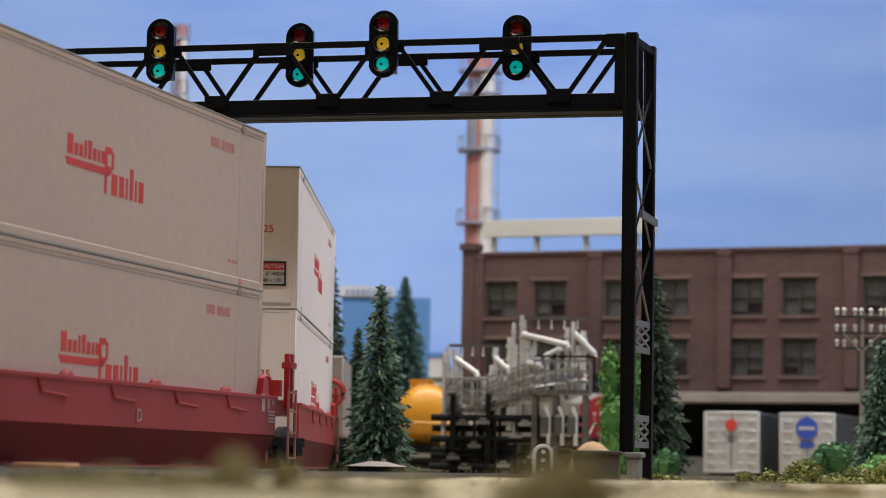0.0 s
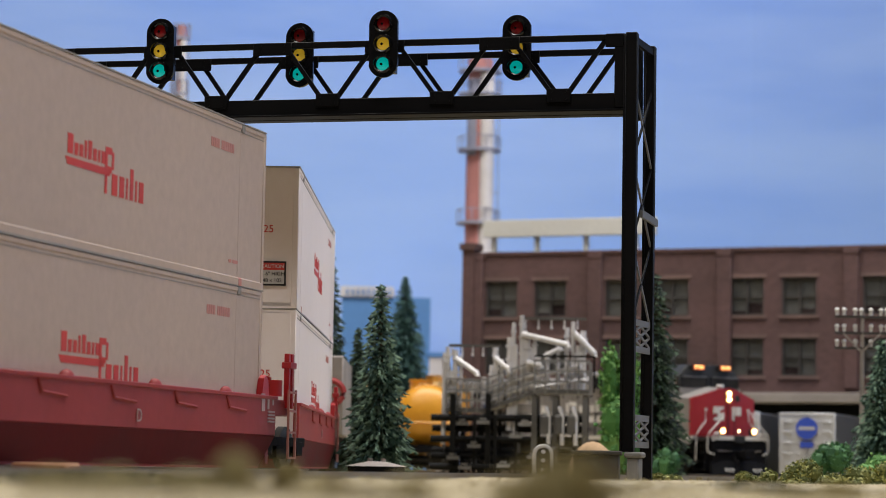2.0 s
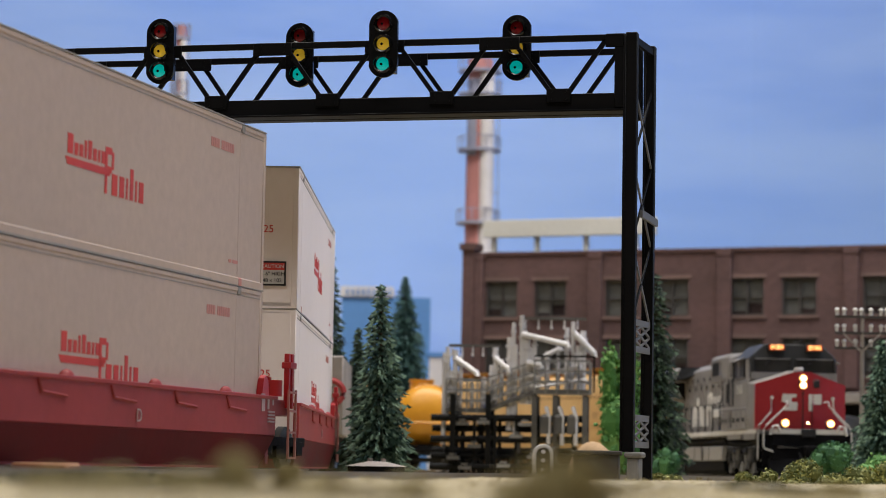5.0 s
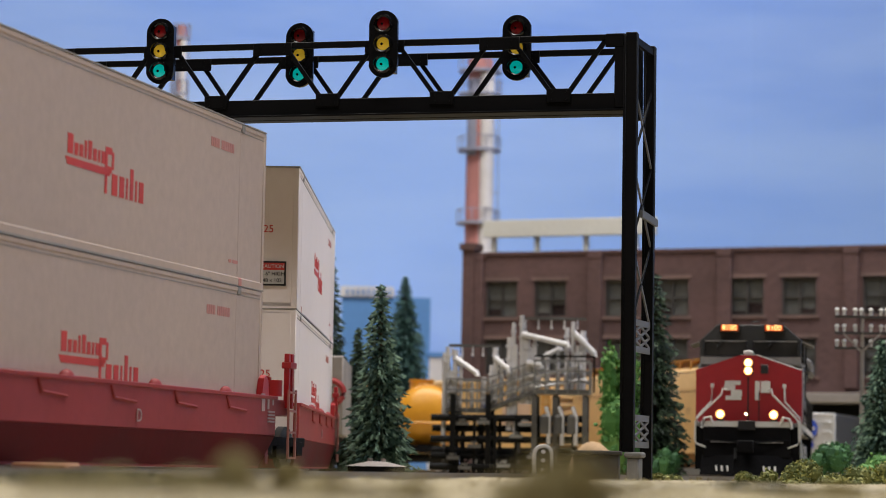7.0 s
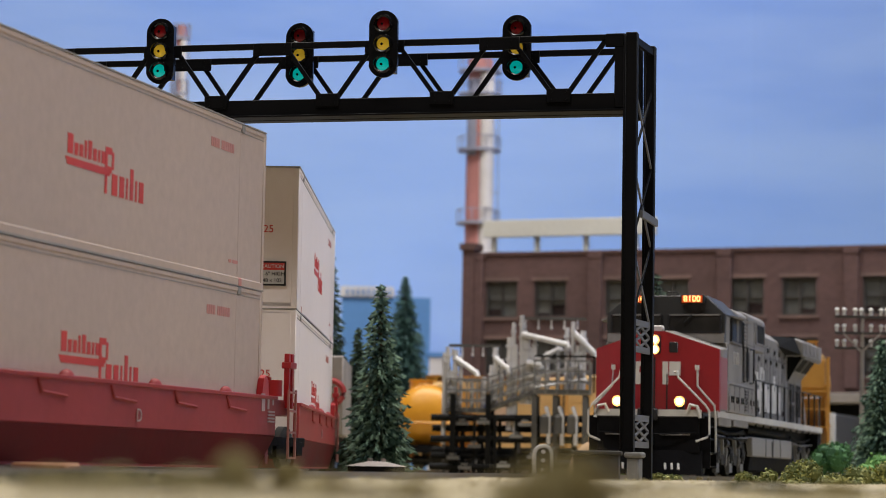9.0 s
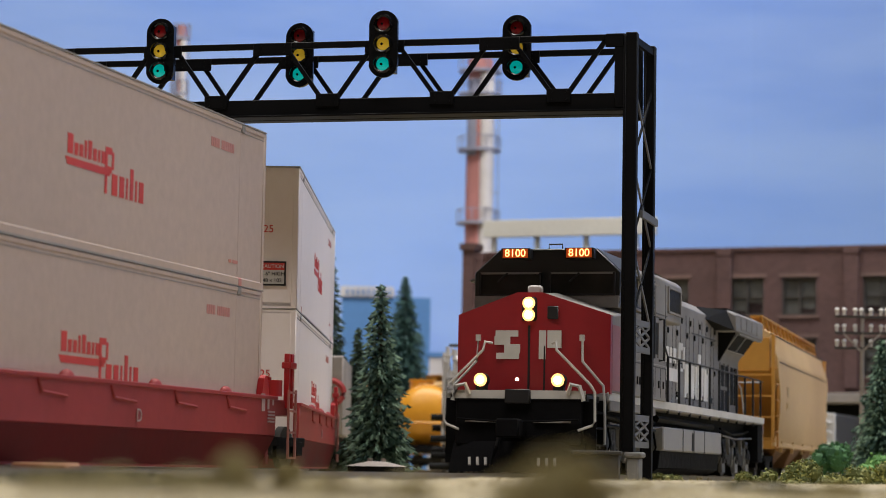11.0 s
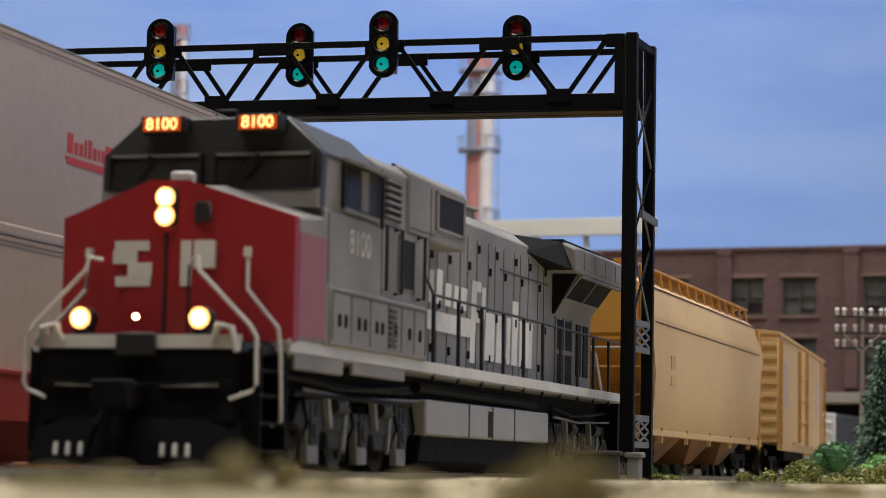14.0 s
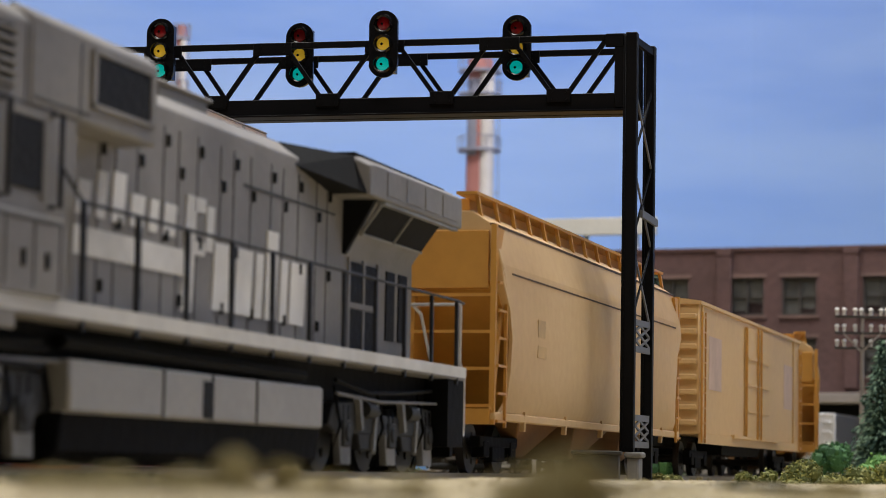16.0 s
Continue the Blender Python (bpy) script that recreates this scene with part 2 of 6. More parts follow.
# ---- mesh helpers ----
class Shape:
    """Vertices and faces, in full-size metres."""

    def __init__(self):
        self.v, self.f = [], []

    def add(self, verts, faces):
        n = len(self.v)
        self.v += [tuple(p) for p in verts]
        self.f += [tuple(n + i for i in f) for f in faces]
        return self

    def box(self, x0, x1, y0, y1, z0, z1):
        return self.add([(x, y, z) for x in (x0, x1) for y in (y0, y1) for z in (z0, z1)],
                        [(0, 1, 3, 2), (4, 6, 7, 5), (0, 4, 5, 1), (2, 3, 7, 6), (0, 2, 6, 4), (1, 5, 7, 3)])

    def loft(self, rings, caps=True):
        """Rings of equally many points, joined into a closed skin."""
        n, k = len(rings[0]), len(rings)
        faces = [(i * n + j, i * n + (j + 1) % n, (i + 1) * n + (j + 1) % n, (i + 1) * n + j) for i in range(k - 1) for j in range(n)]
        if caps:
            faces += [tuple(range(n))[::-1], tuple(range((k - 1) * n, k * n))]
        return self.add([p for r in rings for p in r], faces)

    def tube(self, pts, r, n=6, r2=None):
        """A round bar through points."""
        pts = [Vector(p) for p in pts]
        rings = []
        for i, p in enumerate(pts):
            d = (pts[min(i + 1, len(pts) - 1)] - pts[max(i - 1, 0)]).normalized()
            a = d.cross(Vector((0, 0, 1)) if abs(d.z) < 0.95 else Vector((1, 0, 0))).normalized()
            b = d.cross(a)
            q = r if r2 is None else r + (r2 - r) * i / (len(pts) - 1)
            rings.append([p + q * (math.cos(2 * math.pi * k / n) * a + math.sin(2 * math.pi * k / n) * b) for k in range(n)])
        return self.loft(rings)

    def bar(self, p, q, w, h):
        """A square-edged bar from p to q, w wide (level) and h high."""
        p, q = Vector(p), Vector(q)
        d = (q - p).normalized()
        a = d.cross(Vector((0, 0, 1)) if abs(d.z) < 0.95 else Vector((0, 1, 0))).normalized() * (w / 2)
        b = d.cross(a).normalized() * (h / 2)
        return self.loft([[e + a + b, e - a + b, e - a - b, e + a - b] for e in (p, q)])

    def prism_y(self, outline, y0, y1):
        """An outline in x and z, drawn out along y."""
        return self.loft([[(x, y, z) for x, z in outline] for y in (y0, y1)])

    def prism_x(self, outline, x0, x1):
        """An outline in y and z, drawn out along x."""
        return self.loft([[(x, y, z) for y, z in outline] for x in (x0, x1)])

    def disc(self, c, r, depth, axis="y", n=16):
        c = Vector(c)
        d = {"x": Vector((1, 0, 0)), "y": Vector((0, 1, 0)), "z": Vector((0, 0, 1))}[axis]
        return self.tube([c - d * depth / 2, c + d * depth / 2], r, n)

    def dome(self, c, rx, ry, rz, n=12, k=5, low=0.0):
        rings = []
        for i in range(k + 1):
            t = low + (math.pi / 2 - low) * i / k
            q = max(0.02, math.cos(t))
            rings.append([(c[0] + rx * q * math.cos(2 * math.pi * j / n), c[1] + ry * q * math.sin(2 * math.pi * j / n), c[2] + rz * math.sin(t)) for j in range(n)])
        return self.loft(rings)


def mesh_of(name, shape, material, tidy=True):
    me = bpy.data.meshes.new(name)
    me.from_pydata([(x * S, y * S, z * S) for x, y, z in shape.v], [], shape.f)
    if tidy:
        bm = bmesh.new()
        bm.from_mesh(me)
        bmesh.ops.recalc_face_normals(bm, faces=bm.faces)
        bm.to_mesh(me)
        bm.free()
        me.polygons.foreach_set("use_smooth", [True] * len(me.polygons))
        me.set_sharp_from_angle(angle=radians(38))
    me.materials.append(material)
    return me


def part(name, shape, material, parent, label="", at=None, bevel=0.0, kind="", tidy=True):
    """One mesh object under a thing or under a part."""
    me = shape if isinstance(shape, bpy.types.Mesh) else mesh_of(name, shape, material, tidy)
    ob = new(name, me)
    ob.parent = parent
    if at:
        ob.location = [c * S for c in at]
    if bevel:
        mod = ob.modifiers.new("edge", "BEVEL")
        mod.width, mod.segments, mod.limit_method, mod.angle_limit = bevel * S, 1, "ANGLE", radians(40)
    return tagged(ob, label, kind=kind)


def place(x, y, z=0.0, turn=0.0):
    """A pose from full-size metres, turned clockwise from above by that many radians."""
    return pose(x * S, y * S, z * S, 0, 0, -math.degrees(turn))


def thing(name, m, label, category, group=""):
    ob = new(name)
    ob.empty_display_size = 0.01
    ob.matrix_basis = m
    return tagged(ob, label, category, group)


def words(name, text, size, material, parent, at, rot, label=""):
    """Raised lettering in the built-in font, turned into a mesh."""
    cu = bpy.data.curves.new(name, "FONT")
    cu.body, cu.size, cu.extrude, cu.align_x, cu.align_y = text, size * S, 0.004 * S, "CENTER", "CENTER"
    tmp = new(name, cu)
    me = bpy.data.meshes.new_from_object(tmp.evaluated_get(bpy.context.evaluated_depsgraph_get()))
    bpy.data.objects.remove(tmp)
    me.materials.clear()
    me.materials.append(material)
    ob = new(name, me)
    ob.parent = parent
    ob.matrix_basis = pose(at[0] * S, at[1] * S, at[2] * S, *rot)
    return tagged(ob, label)


# ---- track plan ----
YAW, BEND_AT, RADIUS = 0.2873, 38.2, 40.9
START = Vector((-0.482, 38.789))


def main_line(s):
    """Place on the outer track, s metres from its datum, away from the viewer."""
    d = Vector((math.sin(YAW), math.cos(YAW)))
    if s <= BEND_AT:
        return START + s * d
    a, left = (s - BEND_AT) / RADIUS, Vector((-d.y, d.x))
    return START + BEND_AT * d + RADIUS * (math.sin(a) * d + (1 - math.cos(a)) * left)


INNER_YAW, INNER_R = 0.275, 70.0
INNER_START = Vector((-6.55, 36.2))


def inner_line(s):
    d = Vector((math.sin(INNER_YAW), math.cos(INNER_YAW)))
    if s <= 0:
        return INNER_START + s * d
    a, left = s / INNER_R, Vector((-d.y, d.x))
    return INNER_START + INNER_R * (math.sin(a) * d + (1 - math.cos(a)) * left)


def on_track(line, s, front, rear):
    """Pose of a vehicle whose origin is at s and whose bogies are front and rear metres behind it."""
    a, b = line(s + front), line(s + rear)
    d = (b - a).normalized()
    o = a - front * d
    return place(o.x, o.y, 0, math.atan2(d.x, d.y))


# ---- the room and the layout's base ----
def structure(name, shape, material, label, at=None, tidy=True):
    ob = new(name, mesh_of(name, shape, material, tidy))
    return tagged(ob, label, kind="structure")


def build_setting():
    # the baseboard's scenery: one sheet, slightly uneven
    nx, ny, sh = 220, 150, Shape()
    x0, x1, y0, y1 = -110.0, 60.0, 4.0, 175.0
    for j in range(ny + 1):
        for i in range(nx + 1):
            x, y = x0 + (x1 - x0) * i / nx, y0 + (y1 - y0) * (j / ny) ** 1.6
            z = -0.30 + 0.05 * noise.noise((x * 0.4, y * 0.4, 0)) + 0.03 * noise.noise((x * 1.7, y * 1.7, 3))
            off = (x + 0.482) * math.cos(YAW) - (y - 38.789) * math.sin(YAW)
            z += 0.24 * min(1, max(0, (off - 1.9) / 0.9)) * min(1, max(0, (44 - y) / 7))
            sh.v.append((x, y, z))
    for j in range(ny):
        for i in range(nx):
            a = j * (nx + 1) + i
            sh.f.append((a, a + 1, a + nx + 2, a + nx + 1))
    structure("ground", sh, GROUND, "sandy model scenery ground with brown and beige patches")
    structure("baseboard", Shape().box(x0, x1, y0, y1, -3.0, -0.6), TIE, "wooden layout baseboard under the scenery")
    # curved painted backdrop, a few millimetres thick
    path = [(-110, 168)] + [(-110 + 12 * i, 168) for i in range(1, 12)]
    for k in range(9):
        a = math.pi / 2 * k / 8
        path.append((22 + 34 * math.sin(a), 134 + 34 * math.cos(a)))
    path += [(56, 90), (56, 50), (56, 10)]
    sky = Shape().loft([[(x, y, -1), (x, y, 75), (x + 0.4, y + 0.4, 75), (x + 0.4, y + 0.4, -1)] for x, y in path])
    structure("backdrop", sky, SKY, "painted blue sky backdrop with thin pale clouds")
    # the room, out of view; walls and ceiling kept dark to limit bounced light
    L, R, F, Bk, lo, hi = -260.0, 200.0, -170.0, 215.0, -85.0, 130.0
    structure("floor", Shape().box(L, R, F, Bk, lo - 4, lo), FLOOR, "dark carpeted room floor")
    structure("ceiling", Shape().box(L, R, F, Bk, hi, hi + 4), ROOM, "plain dark grey room ceiling, toned down against bounced light")
    structure("wall_north", Shape().box(L, R, Bk, Bk + 8, lo, hi), ROOM, "plain dark grey room wall, toned down against bounced light")
    structure("wall_south", Shape().box(L, R, F - 8, F, lo, hi), ROOM, "plain dark grey room wall, toned down against bounced light")
    structure("wall_west", Shape().box(L - 8, L, F, Bk, lo, hi), ROOM, "plain dark grey room wall, toned down against bounced light")
    structure("wall_east", Shape().box(R, R + 8, F, Bk, lo, hi), ROOM, "plain dark grey room wall, toned down against bounced light")


def build_track(name, line, s0, s1, label):
    """Rails, sleepers and a ballast shoulder along a line."""
    n = max(2, int((s1 - s0) / 1.2))
    pts = []
    for i in range(n + 1):
        s = s0 + (s1 - s0) * i / n
        a, b = line(s - 0.05), line(s + 0.05)
        d = (b - a).normalized()
        pts.append((line(s), Vector((d.y, -d.x))))
    track = tagged(new(name), label, kind="structure")
    bed = Shape().loft([[(*(p + n_ * v), z) for v, z in ((-2.0, -0.42), (-1.35, -0.2), (1.35, -0.2), (2.0, -0.42))] for p, n_ in pts])
    part("ballast", bed, BALLAST, track, "brown-grey ballast bed")
    for side in (-0.7525, 0.7525):
        r = Shape().loft([[(*(p + n_ * (side + v)), z) for v, z in ((-0.07, -0.17), (-0.03, -0.14), (-0.035, 0.0), (0.035, 0.0), (0.03, -0.14), (0.07, -0.17))] for p, n_ in pts])
        part("rail", r, RAIL, track, "brown-sided rail with a worn bright head")
    ties = Shape()
    s = s0
    while s < s1:
        a, b = line(s - 0.05), line(s + 0.05)
        d = (b - a).normalized()
        q, n_ = line(s), Vector((d.y, -d.x))
        ties.loft([[(*(q + n_ * v + d * u), z) for v, u in ((-1.3, -0.12), (-1.3, 0.12), (1.3, 0.12), (1.3, -0.12))] for z in (-0.3, -0.16)])
        s += 0.62
    part("sleepers", ties, TIE, track, kind="stuff", tidy=False)


# ---- brick works building ----
def build_works():
    turn = math.atan2(0.3816, 0.9243)
    w = thing("factory_building", place(1.2, 131.0, -0.3, turn), "long brown brick factory with pilasters and dark sash windows", "building")
    # local x runs along the facade, y into the building, z up
    W, H = 34.0, 12.2
    wins = [1.32, 4.17, 8.27, 11.1, 15.22, 18.05, 22.35, 25.2, 29.4]
    cols = sorted([(x, x + 1.85) for x in wins])
    lev = [(5.55, 7.55), (8.75, 10.75)]
    # facade wall in strips round the openings
    edges = [0.45] + [e for c in cols for e in c] + [W]
    for i in range(0, len(edges), 2):
        part("wall_panel", Shape().box(edges[i], edges[i + 1], 0, 0.5, 4.6, H), BRICK, w)
    for a, b in cols:
        z = 4.6
        for lo, hi in lev:
            part("wall_panel", Shape().box(a, b, 0, 0.5, z, lo), BRICK, w)
            z = hi
        part("wall_panel", Shape().box(a, b, 0, 0.5, z, H), BRICK, w)
    part("wall", Shape().box(0.48, 0.98, 0.5, 22, 0, H), BRICK, w)
    # rear dock wall in black: the canopy's shade is put into its colour
    part("wall", Shape().box(0.5, W, 3.5, 4.0, 0, 5.2), RACK_DARK, w, "dock wall coloured black for the shade under the canopy")
    part("roof", Shape().box(0.8, W, 0.4, 22, H - 0.6, H - 0.3), RACK_DARK, w)
    part("parapet", Shape().box(0.4, W, -0.12, 0.55, H, H + 0.16).box(0.4, 1.1, 0.5, 22, H, H + 0.16), BRICK, w, "brick coping")
    for x in (0.47, 7.35, 14.6, 21.4, 28.6):
        part("pilaster", Shape().box(x, x + 0.75, -0.28, 0.02, 4.9, H - 0.02).box(x - 0.06, x + 0.81, -0.32, 0.02, H - 0.3, H + 0.1), BRICK, w, bevel=0.03)
    part("corner_pier", Shape().box(0.05, 0.75, -0.4, 0.5, 0, H + 0.3).box(-0.08, 0.88, -0.55, 0.6, H + 0.3, H + 0.65), BRICK, w, "corner pier with a cap")
    part("dock_canopy", Shape().box(7.5, W, -1.6, 0.3, 4.1, 4.62), TRIM, w, "grey loading dock canopy", bevel=0.04)
    part("dock_platform", Shape().box(0.4, W, 0.2, 3.6, 0, 1.25), CONCRETE, w)
    part("dock_wall", Shape().box(0.4, 7.6, 0.02, 0.4, 1.2, 4.9), BRICK, w)
    k = 0
    for a, b in cols:
        for lo, hi in lev:
            k += 1
            m_ = (a + b) / 2
            fr = Shape()
            for y0, y1 in ((0.1, 0.32),):
                o4, i4 = ((a, lo), (b, lo), (b, hi), (a, hi)), ((a + 0.1, lo + 0.08), (b - 0.1, lo + 0.08), (b - 0.1, hi - 0.1), (a + 0.1, hi - 0.1))
                fr.add([(x, y, z) for y in (y0, y1) for ring in (o4, i4) for x, z in ring],
                       [q for i in range(4) for q in ((i, (i + 1) % 4, 4 + (i + 1) % 4, 4 + i), (8 + i, 12 + i, 12 + (i + 1) % 4, 8 + (i + 1) % 4), (i, 8 + i, 8 + (i + 1) % 4, (i + 1) % 4), (4 + i, 4 + (i + 1) % 4, 12 + (i + 1) % 4, 12 + i))])
            win = part("window", fr, BROWN_FRAME, w, "brown-framed sash window")
            part("glazing_bar", Shape().box(m_ - 0.05, m_ + 0.05, 0.12, 0.3, lo + 0.08, hi - 0.1), BROWN_FRAME, win)
            part("glazing_bar", Shape().box(a + 0.1, b - 0.1, 0.14, 0.28, (lo + hi) / 2 - 0.03, (lo + hi) / 2 + 0.03), BROWN_FRAME, win)
            part("pane", Shape().box(a, b, 0.34, 0.38, lo, hi), WINDOW_DARK, win)
            part("blind", Shape().box(a + 0.1, m_ - 0.05, 0.325, 0.338, lo + 0.25 * (k % 3), hi), CURTAIN, win)
            part("blind", Shape().box(m_ + 0.05, b - 0.1, 0.325, 0.338, lo + 0.35 * ((k + 1) % 3), hi), CURTAIN, win)
            part("sill", Shape().box(a - 0.15, b + 0.15, -0.12, 0.2, lo - 0.16, lo), BRICK_PALE, w)
            part("lintel", Shape().box(a - 0.15, b + 0.15, -0.04, 0.2, hi, hi + 0.2), BRICK_PALE, w)
    # long white board carried on posts above the roof
    sign = thing("roof_signboard", place(2.25, 133.0, 11.7, turn), "long blank off-white board on posts above the factory roof", "sign")
    part("board", Shape().box(0, 10.2, 0, 0.25, 1.42, 2.40), SIGN_WHITE, sign, bevel=0.03)
    for x in (0.4, 3.0, 5.9, 8.8):
        part("post", Shape().box(x, x + 0.28, 0.25, 0.5, 0, 2.0), SIGN_WHITE, sign)


def build_stack(x, y, r, top, label):
    st = thing("smokestack", place(x, y, -0.3), label, "chimney")
    z = 0.0
    bands = [(13.5, STACK_GREY), (20.3, STACK_RED), (22.2, STACK_GREY), (top - 1.4, STACK_GREY), (top, STACK_RED)]
    for hi, mat_ in bands:
        part("shaft", Shape().tube([(0, 0, z), (0, 0, hi)], r * (1.06 - z / top * 0.12), 20, r * (1.06 - hi / top * 0.12)), mat_, st)
        z = hi
    # pipes up the front: a wide white one at right, a thin red one
    part("riser_pipe", Shape().tube([(r * 0.55, -r * 0.85, 0), (r * 0.55, -r * 0.85, top - 1)], r * 0.55, 14), STACK_WHITE, st, "white riser pipe")
    part("riser_pipe", Shape().tube([(-r * 0.1, -r * 1.05, 0), (-r * 0.1, -r * 1.05, top - 3.5)], r * 0.13, 8), STACK_RED, st)
    for h in (15.9, 20.6, 24.2, top - 0.9):
        deck = Shape().tube([(0, 0, h), (0, 0, h + 0.16)], r * 1.65, 14)
        p = part("platform", deck, STACK_GREY, st, "steel ring platform")
        for k in range(10):
            a = 2 * math.pi * k / 10
            part("railing_post", Shape().tube([(r * 1.6 * math.cos(a), r * 1.6 * math.sin(a), h + 0.1), (r * 1.6 * math.cos(a), r * 1.6 * math.sin(a), h + 0.95)], 0.035, 4), STACK_GREY, p)
        ring = [(r * 1.6 * math.cos(2 * math.pi * k / 14), r * 1.6 * math.sin(2 * math.pi * k / 14), h + 0.95) for k in range(15)]
        part("railing", Shape().tube(ring, 0.035, 4), STACK_GREY, p)
    lad = Shape().bar((r * 1.45, -0.25, 0), (r * 1.45, -0.25, top - 1), 0.05, 0.05).bar((r * 1.45, 0.25, 0), (r * 1.45, 0.25, top - 1), 0.05, 0.05)
    for i in range(int(top)):
        lad.bar((r * 1.45, -0.25, i + 0.5), (r * 1.45, 0.25, i + 0.5), 0.04, 0.04)
        if i % 4 == 2:
            lad.bar((r * 0.8, 0, i), (r * 1.55, 0, i), 0.05, 0.05)
    part("ladder", lad, STACK_GREY, st)
    return st


# ---- signal bridge ----
BRIDGE = Vector((3.55, 44.95))


def signal_head(parent, x, y, z):
    h = Shape()
    out = []
    for k in range(24):
        a = 2 * math.pi * k / 24
        out.append((0.295 * math.cos(a), (0.37 if math.sin(a) > 0 else -0.37) + 0.295 * math.sin(a)))
    h.loft([[(x + u, y - 0.05, z + v) for u, v in out], [(x + u, y + 0.03, z + v) for u, v in out]])
    h.box(x - 0.2, x + 0.2, y + 0.03, y + 0.32, z - 0.55, z + 0.55)
    head = part("signal_head", h, SIGNAL_BLACK, parent, "glossy black three-lamp signal head")
    for dz, mat_, nm in ((0.40, LENS_RED, "red_lens"), (0.0, LENS_YELLOW, "yellow_lens"), (-0.40, LENS_GREEN, "green_lens")):
        # a lens bulging from its ring, with a hood that runs out over it
        part(nm, Shape().loft([[(x + q * math.cos(2 * math.pi * j / 16), y + dy, z + dz + q * math.sin(2 * math.pi * j / 16)) for j in range(16)] for q, dy in ((0.135, -0.045), (0.13, -0.065), (0.09, -0.085), (0.04, -0.094))]), mat_, head)
        part("lens_boss", Shape().disc((x - 0.02, y - 0.1, z + dz - 0.01), 0.026, 0.02, n=8), SIGNAL_BLACK, head)
        ring = [(x + 0.162 * math.cos(2 * math.pi * j / 20), y - 0.07, z + dz + 0.162 * math.sin(2 * math.pi * j / 20)) for j in range(21)]
        part("lens_ring", Shape().tube(ring, 0.03, 6), SIGNAL_BLACK, head)
        hood = Shape()
        n = 14
        o_, i_ = [], []
        for k in range(n + 1):
            a = math.radians(-8 + 196 * k / n)
            o_.append((0.19 * math.cos(a), 0.19 * math.sin(a)))
            i_.append((0.165 * math.cos(a), 0.165 * math.sin(a)))
        prof = o_ + i_[::-1]
        hood.loft([[(x + u, y - 0.05, z + dz + v) for u, v in prof], [(x + u * 0.96, y - 0.2, z + dz - 0.01 + v * 0.96) for u, v in prof]])
        part("visor", hood, SIGNAL_BLACK, head)


